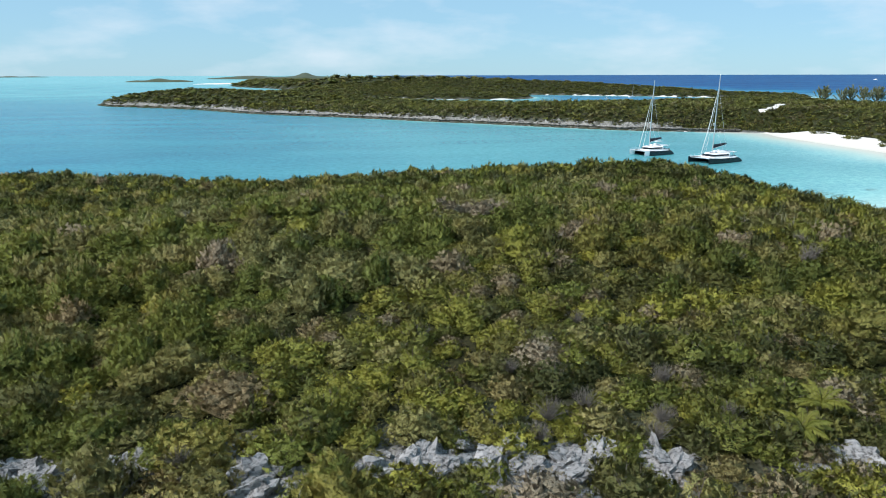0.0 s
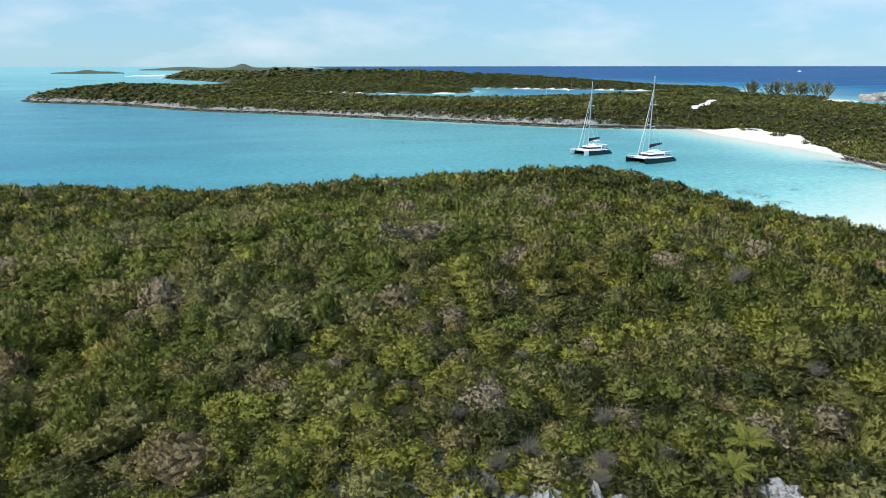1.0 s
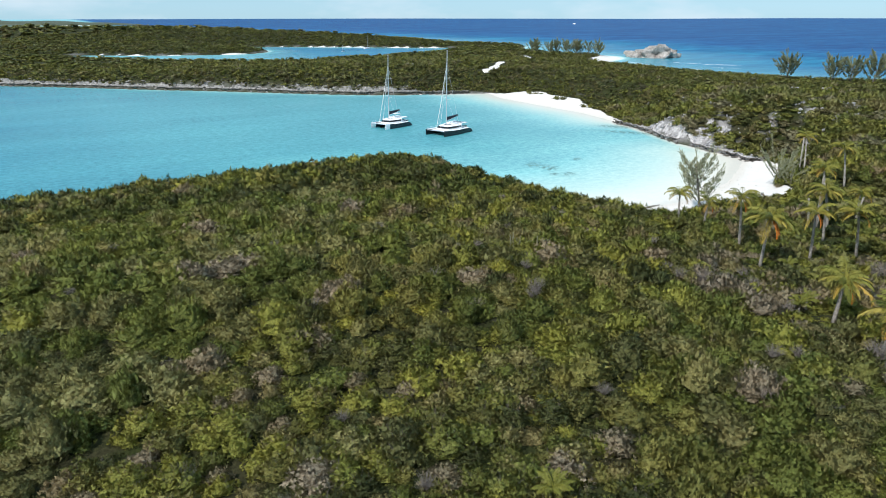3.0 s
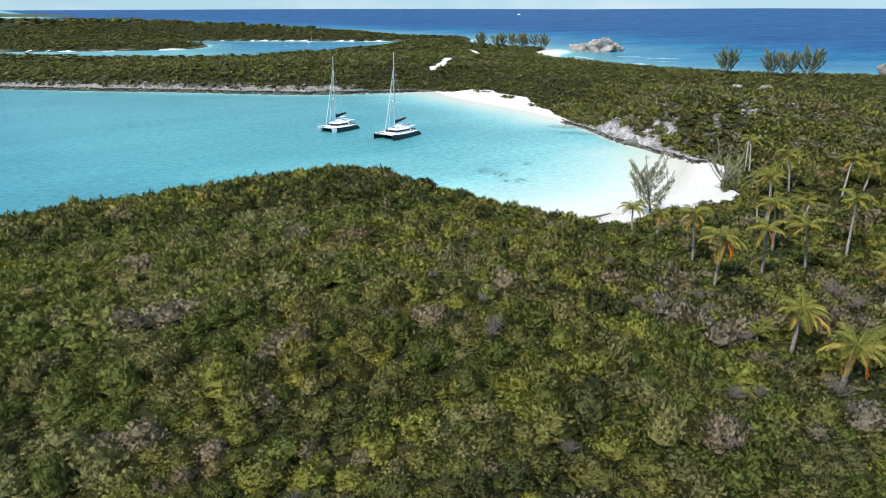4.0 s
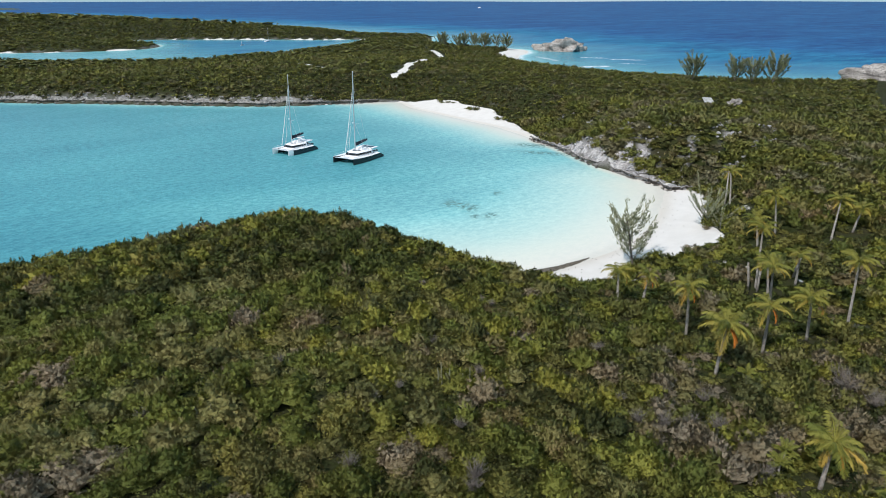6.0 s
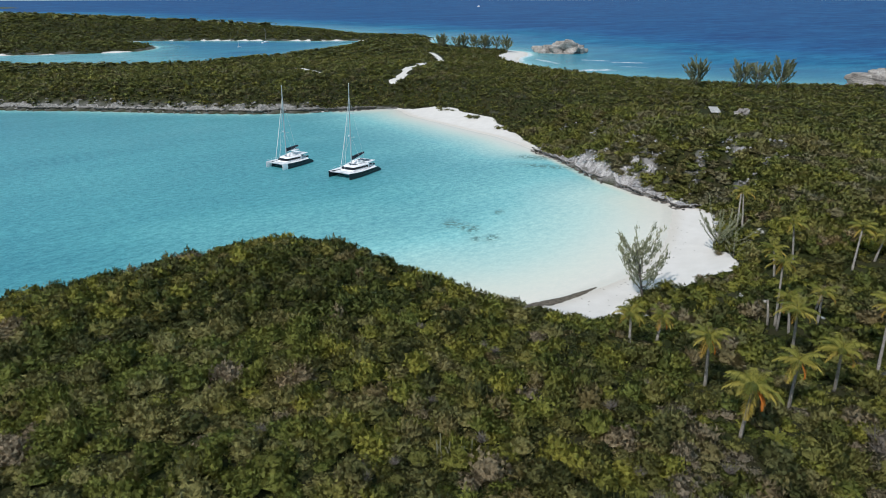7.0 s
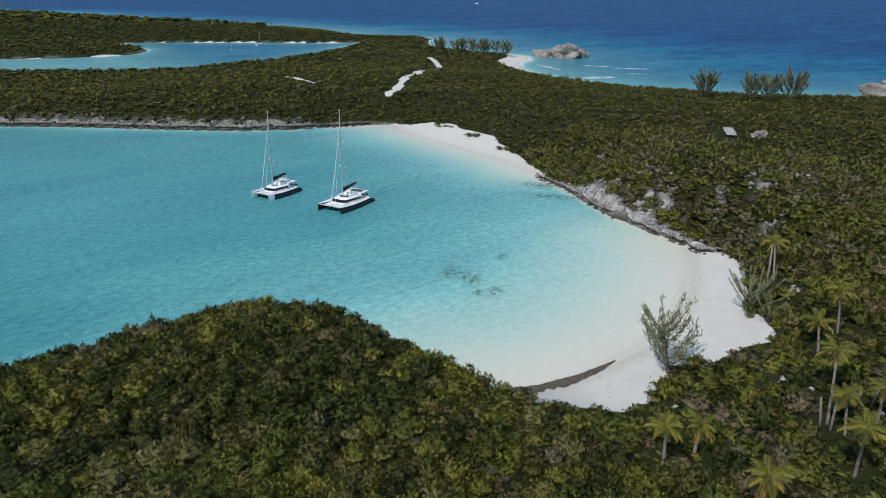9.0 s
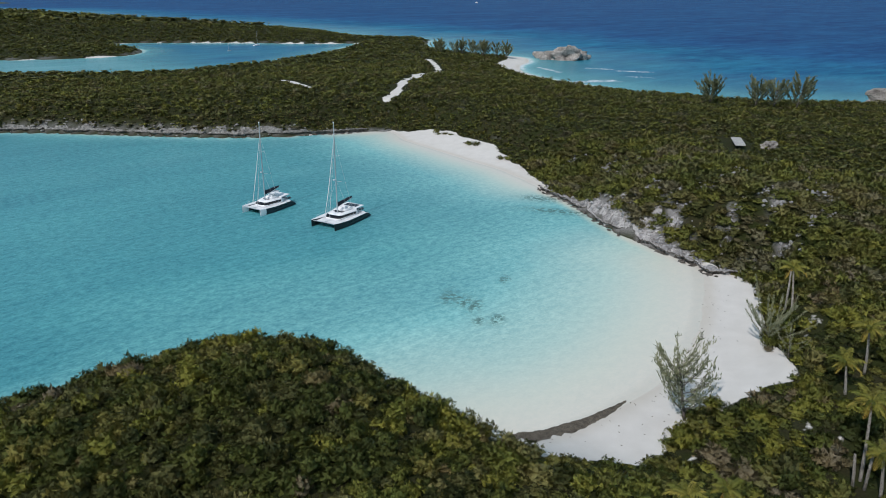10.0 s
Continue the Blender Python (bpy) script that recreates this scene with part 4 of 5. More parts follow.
    if bimini_mat:
        bim = part("bimini", loft(bmesh.new(), [rounded(-3.5 * k, -0.6 * k, 1.6 * k, 1.5 * k, 4.02, 0.4), rounded(-3.4 * k, -0.7 * k, 1.5 * k, 1.4 * k, 4.14, 0.4)]), bimini_mat, boat, "canvas sun roof", True)
        for px_ in (-3.3, -0.8):
            for s in (1, -1):
                part("bimini_post", tube(bmesh.new(), [(px_ * k, s * 1.45 * k, 2.7), (px_ * k, s * 1.45 * k, 4.05)], 0.03, 6), M_ALLOY, bim)
    # rig
    mx = 1.15 * k
    mast = part("mast", tube(bmesh.new(), [(mx, 0, 2.5), (mx - 0.12, 0, mast_top * 0.6), (mx - 0.35, 0, mast_top)], [0.15, 0.14, 0.10], 10), M_ALLOY, boat, "tall grey mast")
    for z in (0.42, 0.68):
        for s in (1, -1):
            part("spreader", tube(bmesh.new(), [(mx - 0.1, 0, mast_top * z), (mx - 0.6, s * 1.2 * k, mast_top * z + 0.1)], [0.05, 0.03], 6), M_ALLOY, mast)
    part("radar_dome", loft(bmesh.new(), [[(mx + 0.42 + r * math.cos(a), r * math.sin(a), mast_top * 0.44 + z) for a in np.arange(10) * math.tau / 10] for r, z in ((0.2, 0), (0.3, 0.06), (0.28, 0.2), (0.12, 0.26))]), M_GEL, mast, "white radar dome", True)
    part("masthead_light", box(bmesh.new(), (0.25, 0.25, 0.2), (mx - 0.35, 0, mast_top + 0.1), 0.05), M_GEL, mast)
    boom = part("boom", tube(bmesh.new(), [(mx - 0.2, 0, 3.9), (-4.6 * k, 0.0, 4.75)], 0.13, 8), M_ALLOY, boat)
    bag = [[(x, y * w, 3.95 + (mx - x) * 0.145 + z * h) for y, z in ((0.24, 0), (0.3, 0.35), (0.12, 0.75), (-0.12, 0.75), (-0.3, 0.35), (-0.24, 0))]
           for x, w, h in ((mx - 0.25, 0.9, 1.35), (0.2 * k, 1.0, 1.15), (-1.6 * k, 0.95, 0.95), (-3.2 * k, 0.8, 0.8), (-4.5 * k, 0.5, 0.5))]
    part("sail_bag", loft(bmesh.new(), bag), M_CANVAS, boom, "dark canvas mainsail bag", True)
    bow = (6.15 * k, 0, 1.55)
    part("furled_genoa", tube(bmesh.new(), [bow, (bow[0] * 0.55 + mx * 0.45, 0, 8.8), (mx - 0.2, 0, mast_top * 0.86)], [0.05, 0.085, 0.035], 8), M_SAIL, mast, "white furled headsail")
    part("inner_forestay", tube(bmesh.new(), [(4.2 * k, 0, 1.6), (mx - 0.15, 0, mast_top * 0.80)], 0.035, 5), M_SAIL, mast)
    for s in (1, -1):
        part("shroud", tube(bmesh.new(), [(mx - 1.3 * k, s * (half + 0.6), 1.45), (mx - 0.25, 0, mast_top * 0.86)], 0.022, 5), M_ALLOY, mast)
        part("lower_shroud", tube(bmesh.new(), [(mx - 0.5 * k, s * (half + 0.5), 1.45), (mx - 0.15, 0, mast_top * 0.44)], 0.02, 5), M_ALLOY, mast)
    part("cross_beam", tube(bmesh.new(), [(6.1 * k, -half, 1.45), (6.15 * k, 0, 1.55), (6.1 * k, half, 1.45)], 0.12, 8), M_ALLOY, boat)
    part("centre_spar", tube(bmesh.new(), [(2.6 * k, 0, 1.3), (6.1 * k, 0, 1.5)], 0.1, 8), M_GEL, boat)
    for s in (1, -1):
        part("trampoline", box(bmesh.new(), (3.0 * k, half - 0.75, 0.03), (4.45 * k, s * (half - 0.55) / 2, 1.36), 0.0), M_NET, boat, "grey netting between the bows")
        for u in (0.9, 0.55, 0.2, -0.15, -0.5):
            part("stanchion", tube(bmesh.new(), [(u * length / 2, s * (half + 0.45 * (u < 0.7)), 1.4), (u * length / 2, s * (half + 0.45 * (u < 0.7)), 2.1)], 0.018, 5), M_ALLOY, boat)
        part("life_line", tube(bmesh.new(), [(u * length / 2, s * (half + 0.45 * (u < 0.7)), 2.08) for u in (0.9, 0.55, 0.2, -0.15, -0.5)], 0.012, 4), M_ALLOY, boat)
        part("davit", tube(bmesh.new(), [(-5.2 * k, s * 1.3, 1.4), (-5.9 * k, s * 1.3, 2.3), (-7.0 * k, s * 1.3, 2.35)], 0.05, 6), M_ALLOY, boat)
    pts = [(-6.9 * k + 0.75 * math.cos(a) * (1.0), 1.55 * math.sin(a), 1.35) for a in np.linspace(-2.6, 2.6, 12)]
    dink = part("dinghy_tube", tube(bmesh.new(), pts, 0.21, 8), M_RUBBER, boat, "grey inflatable dinghy on davits", True)
    part("dinghy_floor", box(bmesh.new(), (1.2, 2.6, 0.06), (-6.9 * k, 0, 1.25), 0.02), M_DECK, dink)
    return boat


def yacht_pose(x, y, turn):
    return pose(x, y, 0, 0, 0, turn)


catamaran(yacht_pose(93.9, 203.0, 203), 12.3, 22.3, M_NAVY, M_GEL, "white catamaran with dark topsides anchored on turquoise water", M_GEL, False)
catamaran(yacht_pose(103.9, 182.8, 204), 13.9, 24.2, M_BLACK, None, "black-hulled white-decked catamaran anchored on turquoise water", None, True)

# ---- palms ----
M_FROND = leaf_material("palm_frond", ((0.0, (0.085, 0.112, 0.026)), (0.3, (0.142, 0.163, 0.036)), (0.55, (0.275, 0.262, 0.060)), (0.75, (0.42, 0.34, 0.09)), (0.9, (0.42, 0.15, 0.025)), (1.0, (0.46, 0.17, 0.03))), 0.42)
M_PALMBARK = stone_material("palm_bark", (0.27, 0.245, 0.21), (0.50, 0.465, 0.41), 3.0)
M_NUT = paint("green_coconut", (0.14, 0.13, 0.03), 0.5, 0, 0.2, 4.0)


def frond_mesh(seed, length, rise, droop, tint):
    """One feather leaf: a bent midrib with hanging leaflets on both sides."""
    rng = np.random.RandomState(seed)
    s = np.linspace(0.05, 1, 32)
    ang = rise - (rise + droop) * s ** 1.25
    dx = np.cumsum(np.cos(ang)) * length / 32
    dz = np.cumsum(np.sin(ang)) * length / 32
    v, f = [], []

    def quad(a, b, c, d):
        n = len(v)
        v.extend((a, b, c, d))
        f.append((n, n + 1, n + 2, n + 3))
    for i in range(31):
        w = 0.05 * (1 - s[i]) + 0.012
        for a in (0, 1):
            y0, y1 = (-w, w) if a == 0 else (0, 0)
            z0, z1 = (0, 0) if a == 0 else (-w, w)
            quad((dx[i], y0, dz[i] + z0), (dx[i + 1], y0, dz[i + 1] + z0), (dx[i + 1], y1, dz[i + 1] + z1), (dx[i], y1, dz[i] + z1))
    for i in range(3, 32):
        ll = length * 0.26 * math.sin(math.pi * min(0.98, 0.12 + 0.86 * s[i])) ** 0.7 * rng.uniform(0.8, 1.1)
        for side in (-1, 1):
            fall = rng.uniform(0.35, 0.8)
            fwd = 0.45 + 0.3 * rng.uniform()
            tip = np.array((dx[i] + ll * fwd, side * ll * 0.75, dz[i] - ll * fall))
            mid_ = np.array((dx[i] + ll * fwd * 0.5, side * ll * 0.45, dz[i] - ll * fall * 0.30))
            base = np.array((dx[i], 0, dz[i]))
            wide = np.array((0.052, 0, 0.0)) * length / 2.6
            quad(base, mid_ - wide, tip, mid_ + wide)
    v = np.array(v, float)
    return raw_mesh("frond", v, np.array(f), M_FROND, False, np.full(len(v), tint))


FRONDS = [frond_mesh(k, 3.2, r, d, t) for k, (r, d, t) in enumerate(((1.15, 0.6, 0.42), (1.0, 0.8, 0.25), (0.85, 1.0, 0.5), (0.6, 1.15, 0.3), (0.3, 1.3, 0.56), (-0.15, 1.5, 0.72)))]
DEAD = frond_mesh(30, 2.9, -0.9, 1.57, 0.95)


def coconut_palm(x, y, crown, size, seed, dead, label):
    """A palm from its foot on the ground to a crown at the given place."""
    rng = random.Random(seed)
    z = ground_z(x, y)
    palm = thing("coconut_palm", pose(x, y, z - 0.15), label, "palm tree", "palms behind the beach")
    top = Vector((crown[0] - x, crown[1] - y, crown[2] - z + 0.15))
    bend = Vector((top.x * 0.35, top.y * 0.35, top.z * 0.5))
    pts = [Vector((0, 0, 0)) * (1 - u) ** 2 + bend * 2 * u * (1 - u) + top * u * u for u in np.linspace(0, 1, 10)]
    part("trunk", tube(bmesh.new(), pts, [0.20 - 0.009 * i for i in range(10)], 8), M_PALMBARK, palm, "slender grey ringed trunk", True)
    n = 19
    for i in range(n):
        level = i / n
        me = FRONDS[min(5, int(level * 6))]
        fr = part_mesh("frond", me, palm)
        s = size * rng.uniform(0.72, 1.2)
        fr.matrix_basis = Matrix.Translation(top) @ pose(0, 0, 0, 0, rng.uniform(-16, 12), i * 137.5 + rng.uniform(-22, 22)) @ Matrix.Scale(s, 4)
    for i in range(dead):
        fr = part_mesh("frond", DEAD, palm, "dead orange frond")
        fr.matrix_basis = Matrix.Translation(top) @ pose(0, 0, 0, 0, 0, -70 + 30 * i) @ Matrix.Scale(size * 0.95, 4)
    for i in range(5):
        a = i * 1.3 + seed
        bm = bmesh.new()
        bmesh.ops.create_icosphere(bm, subdivisions=1, radius=0.14)
        nut = part("coconut", bm, M_NUT, palm, smooth=True)
        nut.matrix_basis = Matrix.Translation(top + Vector((0.25 * math.cos(a), 0.25 * math.sin(a), -0.25)))


for i, (foot, crown, size, dead) in enumerate(PALMS):
    coconut_palm(*foot, crown, size * 0.8, i, dead, "coconut palm with a hanging orange dead frond" if dead > 1 else "coconut palm with yellow-green fronds among scrub")


def thatch_palm(x, y, seed):
    """A low fan of stiff narrow leaves."""
    rng = random.Random(seed)
    ob = thing("thatch_palm", pose(x, y, ground_z(x, y) + 0.5), "low thatch palm with stiff pale-edged leaves in scrub", "palm", "thatch palms")
    part("stem", tube(bmesh.new(), [(0, 0, -0.6), (0, 0, 0.5)], [0.12, 0.08], 6), M_PALMBARK, ob)
    me = frond_mesh(70 + seed, 1.3, 0.9, 0.5, 0.3)
    for i in range(12):
        fr = part_mesh("leaf", me, ob)
        fr.matrix_basis = pose(0, 0, 0.5, 0, rng.uniform(-35, 15), i * 31 + rng.uniform(-9, 9))


for i, (x, y) in enumerate(((18.4, 23.3), (57.0, 35.5), (71.1, 46.2), (20.6, 25.2), (59.2, 36.2))):
    thatch_palm(x, y, i)

# ---- casuarinas ----
M_NEEDLE = leaf_material("casuarina_needle", ((0.0, (0.16, 0.185, 0.11)), (0.5, (0.25, 0.27, 0.18)), (1.0, (0.35, 0.37, 0.27))), 0.6)


def casuarina(x, y, height, spread, seed, limbs, sprays, label, group="", blade=1.0, lean=(0, 0), pale=1.0):
    """A wispy tree: ascending limbs that carry feathery needle sprays."""
    rng = random.Random(seed)
    nr = np.random.RandomState(seed)
    z = ground_z(x, y)
    tree = thing("casuarina_tree", pose(x, y, z - 0.1, 0, 0, 0 if lean[0] else rng.uniform(0, 360)), label, "tree", group)
    top = Vector((rng.gauss(0, 0.05) * height, rng.gauss(0, 0.05) * height, height * 0.9)) + Vector((*lean, 0))
    stem = [top * u + Vector((0.03 * height * math.sin(3 * u), 0.02 * height * math.sin(4 * u + 1), 0)) for u in np.linspace(0, 1, 7)]
    part("trunk", tube(bmesh.new(), stem, [0.022 * height * (1 - 0.8 * u) for u in np.linspace(0, 1, 7)], 7), M_BARK, tree, "", True)
    quads = []
    lines = [stem]
    for i in range(limbs):
        u = 0.12 + 0.75 * i / limbs
        p = stem[0].lerp(stem[-1], u)
        a = i * 2.4 + rng.uniform(-0.4, 0.4)
        reach = spread * (1.05 - 0.6 * u) * rng.uniform(0.7, 1.1)
        rise = reach * rng.uniform(0.7, 1.5)
        pts = [p + Vector((math.cos(a) * reach * s, math.sin(a) * reach * s, rise * s ** 1.5)) for s in (0, 0.35, 0.7, 1.0)]
        lines.append(pts)
        part("limb", tube(bmesh.new(), pts, [0.007 * height, 0.005 * height, 0.003 * height, 0.001 * height], 5, False), M_BARK, tree)
    for pts in lines:
        q = np.array(pts)
        for _ in range(sprays):
            s = nr.uniform(0.25, 1.0) * (len(q) - 1)
            k = min(int(s), len(q) - 2)
            c = q[k] + (q[k + 1] - q[k]) * (s - k) + nr.normal(0, 0.021 * height, 3)
            way = (q[k + 1] - q[k]) / np.linalg.norm(q[k + 1] - q[k]) + nr.normal(0, 0.45, 3) + (0, 0, 0.25)
            way /= np.linalg.norm(way)
            side = np.cross(way, nr.normal(0, 1, 3))
            side /= np.linalg.norm(side)
            ll, w = blade * height * 0.055 * nr.uniform(0.6, 1.4), blade * height * 0.008
            quads.append((c - way * ll * 0.3, c + side * w, c + way * ll, c - side * w))
    v = np.array(quads).reshape(-1, 3)
    me = raw_mesh("crown", v, np.arange(len(v)).reshape(-1, 4), M_NEEDLE, False, nr.uniform(pale - 1, pale, len(quads)).repeat(4))
    part_mesh("crown", me, tree, "thin feathery grey-green foliage")
    return tree


casuarina(99.0, 82.0, 10.2, 5.2, 3, 24, 80, "wispy grey-green casuarina tree at the beach edge", "", 1.0, (-1.3, 1.4))
casuarina(127.0, 85.6, 4.2, 6.2, 11, 22, 150, "low leaning casuarina at the sandy beach edge", "", 1.3, (-1.8, 1.4))
casuarina(122.5, 81.0, 4.0, 3.0, 12, 9, 60, "small casuarina bush behind the beach")
for i, (x, y, h) in enumerate(((321, 222, 13.5), (333, 206, 12.5), (338, 200, 13), (347, 194, 15))):
    casuarina(x, y, h * 0.86, 7.5, 20 + i, 24, 55, "feathery casuarina standing alone against the blue ocean", "lone casuarinas", 1.9, (0, 0), 0.35)
for i in range(15):
    u = i / 14
    casuarina(386 + 20 * u + 4 * math.sin(i * 2.1), 524 - 66 * u + 5 * math.sin(i * 1.3), 10.5 + 2 * math.sin(i * 3.7), 5.5, 40 + i, 11, 24, "grey-green casuarina in the row behind the far beach", "casuarina row", 3.0, (0, 0), 0.4)

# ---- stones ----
# dark stone of the tide line, also used to paint shade into the undercuts
M_TIDE_SHADE = stone_material("tide_and_shade_dark_limestone", (0.045, 0.04, 0.035), (0.20, 0.18, 0.155), 0.7)
M_SHELF = stone_material("grey_shelf_limestone", (0.08, 0.075, 0.068), (0.42, 0.405, 0.375), 1.1)
M_BANK = stone_material("bank_limestone", (0.20, 0.19, 0.185), (0.56, 0.54, 0.525), 0.5)
BOULDER_SHAPES = [rock_mesh("stone", 80 + k, (1, 0.85, 0.6), M_STONE, 3, 0.6, 0.16 * (k % 2)) for k in range(8)]
STONE_SHAPES = [rock_mesh("stone", 10 + k, (1, 0.85, 0.62), M_STONE, 2, 0.45) for k in range(7)]
SLAB_SHAPES = [rock_mesh("stone", 30 + k, (1, 0.8, 0.42), M_STONE, 2, 0.3, 0.22) for k in range(7)]
LOW_SHAPES = [rock_mesh("stone", 60 + k, (1.1, 0.8, 0.45), M_TIDE_SHADE, 2, 0.3, 0.22) for k in range(6)]
LEDGE_SHAPES = [rock_mesh("stone", 50 + k, (1, 0.75, 0.36), M_DARKSTONE, 2, 0.3, 0.2) for k in range(6)]


def stones_joined(name, shapes, places, material, label):
    """Many stones as one mesh; places: x, y, z, size, height, turn."""
    rng = random.Random(5)
    vs, fs, at = [], [], 0
    base = []
    for me in shapes:
        v = np.empty(len(me.vertices) * 3)
        me.vertices.foreach_get("co", v)
        base.append((v.reshape(-1, 3), np.array([p.vertices[:] for p in me.polygons])))
    for x, y, z, s, h, a in places:
        v, f = base[rng.randrange(len(base))]
        c, sn = math.cos(a), math.sin(a)
        vs.append(np.stack([(v[:, 0] * c - v[:, 1] * sn) * s + x, (v[:, 0] * sn + v[:, 1] * c) * s + y, v[:, 2] * h + z], 1))
        fs.append(f + at)
        at += len(v)
    return tagged(new(name, raw_mesh(name, np.concatenate(vs), np.concatenate(fs), material, False)), label, "rocks", kind="stuff")


def along(line, step):
    """Points, directions and travelled length along a plan line."""
    seg = np.diff(line, axis=0)
    ln = np.hypot(seg[:, 0], seg[:, 1])
    cum = np.concatenate([[0], np.cumsum(ln)])
    for s in np.arange(0, cum[-1], step):
        k = min(np.searchsorted(cum, s, "right") - 1, len(ln) - 1)
        yield line[k] + seg[k] * (s - cum[k]) / ln[k], seg[k] / ln[k], s


def strata(name, line, step, widths, tread, proud, seed, material, edge, apron):
    """Layered limestone over the shore slope: a terraced sheet along a line, patchy further inland."""
    rows = list(along(line, step))
    p = np.array([r[0] for r in rows])
    e = np.array([r[1] for r in rows])
    inn = np.stack([-e[:, 1], e[:, 0]], 1)
    run = np.array([r[2] for r in rows])
    rng = np.random.RandomState(int(seed))
    bay = 1.0 * ripple(run, run * 0, 4.6, seed) + 0.5 * ripple(run, run * 0, 1.9, seed + 1) + 0.35 * ripple(run, run * 0, 0.9, seed + 2) + rng.uniform(-0.12, 0.12, len(run))
    off = widths[None, :] + bay[:, None] + rng.uniform(-0.3, 0.3, (len(run), len(widths))) * (widths[1] - widths[0])
    q = p[:, None] + inn[:, None] * off[:, :, None]
    g = np.maximum(plan(q[:, :, 0].ravel(), q[:, :, 1].ravel())[1], 0.0).reshape(off.shape)
    x, y = q[:, :, 0], q[:, :, 1]
    wave = g + 0.5 * ripple(x, y, 3.3, seed + 1.1) + 0.35 * ripple(x, y, 1.2, seed)
    z = np.round(wave / tread) * tread + rng.uniform(-0.06, 0.06, g.shape) + proud
    z -= 0.8 * (ripple(run, run * 0, 0.7, seed + 8) > 0.55)[:, None] * (rng.uniform(size=z.shape) < 0.75)
    cover = 0.55 * ripple(x, y, 3.4, seed + 0.4) + 0.45 * ripple(x, y, 1.3, seed + 3) + 0.9 - widths[None, :] / (0.55 * widths[-1])
    z = np.where(cover > 0, z, g - 0.5)
    z[:, :2] = np.maximum(z[:, :2], edge) + rng.uniform(0, 0.3, len(run))[:, None]
    nx = off.shape[1]
    i = (np.arange(len(run) - 1)[:, None] * nx + np.arange(nx - 1)).ravel()
    top = raw_mesh(name, np.stack([x, y, z], -1).reshape(-1, 3), np.stack([i, i + nx, i + nx + 1, i + 1], 1), material, False)
    # overhanging lip and the hollow below it, its shade deepened by a dark stone colour
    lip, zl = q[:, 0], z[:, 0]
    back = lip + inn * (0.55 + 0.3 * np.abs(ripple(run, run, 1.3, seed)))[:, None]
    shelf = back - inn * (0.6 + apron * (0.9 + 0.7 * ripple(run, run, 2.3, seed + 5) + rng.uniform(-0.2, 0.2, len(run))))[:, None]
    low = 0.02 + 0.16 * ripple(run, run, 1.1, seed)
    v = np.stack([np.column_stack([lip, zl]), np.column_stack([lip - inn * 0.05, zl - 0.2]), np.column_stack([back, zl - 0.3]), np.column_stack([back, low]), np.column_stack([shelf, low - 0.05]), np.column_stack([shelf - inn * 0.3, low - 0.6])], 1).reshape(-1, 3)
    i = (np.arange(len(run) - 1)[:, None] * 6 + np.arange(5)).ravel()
    under = raw_mesh(name, v, np.stack([i, i + 1, i + 7, i + 6], 1), M_TIDE_SHADE, False)
    return top, under


def cape_ledge():
    top, under = strata("cape_ledge", smooth_line(CAPE, False, 6), 0.9, np.arange(0, 7.2, 0.45), 0.75, 0.35, 3.0, M_SHELF, 1.3, 1.6)
    tagged(new("cape_ledge", top), "layered weathered limestone ledge along the far shore", "rocks", kind="stuff")
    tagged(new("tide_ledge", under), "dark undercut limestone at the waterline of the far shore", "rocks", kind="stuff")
    rng = random.Random(9)
    places = []
    for p, e, s in along(smooth_line(CAPE, False, 6), 1.5):
        inn = np.array((-e[1], e[0]))
        q = p + inn * rng.uniform(-1.6, 7.0) + e * rng.uniform(-1, 1)
        sz = rng.uniform(0.4, 1.2)
        places.append((q[0], q[1], max(ground_z(*q), 0) + 0.35, sz, sz * rng.uniform(0.6, 1.1), rng.uniform(0, 6)))
    stones_joined("shore_blocks", LEDGE_SHAPES, places, M_SHELF, "broken limestone blocks fallen along the far shore ledge")


cape_ledge()


def rocky_shore():
    """The limestone bank between the two beaches, stone by stone."""
    rng = random.Random(14)
    bank = tagged(new("rocky_shore"), "pale layered limestone bank between two sandy beaches", "rocks", kind="structure")
    line = smooth_line([(163.6, 174.5)] + CLIFF + [(146.6, 109.5), (148.6, 105.5), (150.5, 101.5)], False, 8)
    top, under = strata("ledge", line, 0.32, np.arange(0, 12.0, 0.36), 0.55, 0.2, 7.0, M_BANK, 0.95, 0.7)
    part_mesh("ledge", top, bank)
    part_mesh("undercut", under, bank, "hollow under the ledge with its shade deepened by dark stone colour")
    for p, e, s in along(line, 1.3):
        inn = np.array((-e[1], e[0]))
        for off, z, big in ((-0.7, 0.3, 0.5), (1.4, 1.0, 0.75), (2.8, 1.9, 0.8), (4.4, 3.0, 0.6)):
            if rng.random() < (0.5, 0.6, 0.6, 0.5, 0.38)[int(off > 1) + int(off > 2) + int(off > 4) + int(off > 6)] * 0.85:
                q = p + inn * (off + rng.uniform(-0.6, 0.6)) + e * rng.uniform(-0.5, 0.5)
                st = part_mesh("stone", LOW_SHAPES[rng.randrange(6)] if off < 0.5 else (SLAB_SHAPES if rng.random() < 0.6 else STONE_SHAPES)[rng.randrange(7)], bank)
                sz = big * rng.uniform(0.6, 1.5)
                gz = max(ground_z(q[0], q[1]), 0.0)
                st.matrix_basis = pose(q[0], q[1], max(gz, 0.15) + 0.15 * sz, rng.uniform(-12, 12), rng.uniform(-12, 12), rng.uniform(0, 360)) @ Matrix.Diagonal((sz, sz, sz * rng.uniform(0.9, 1.5), 1))


rocky_shore()


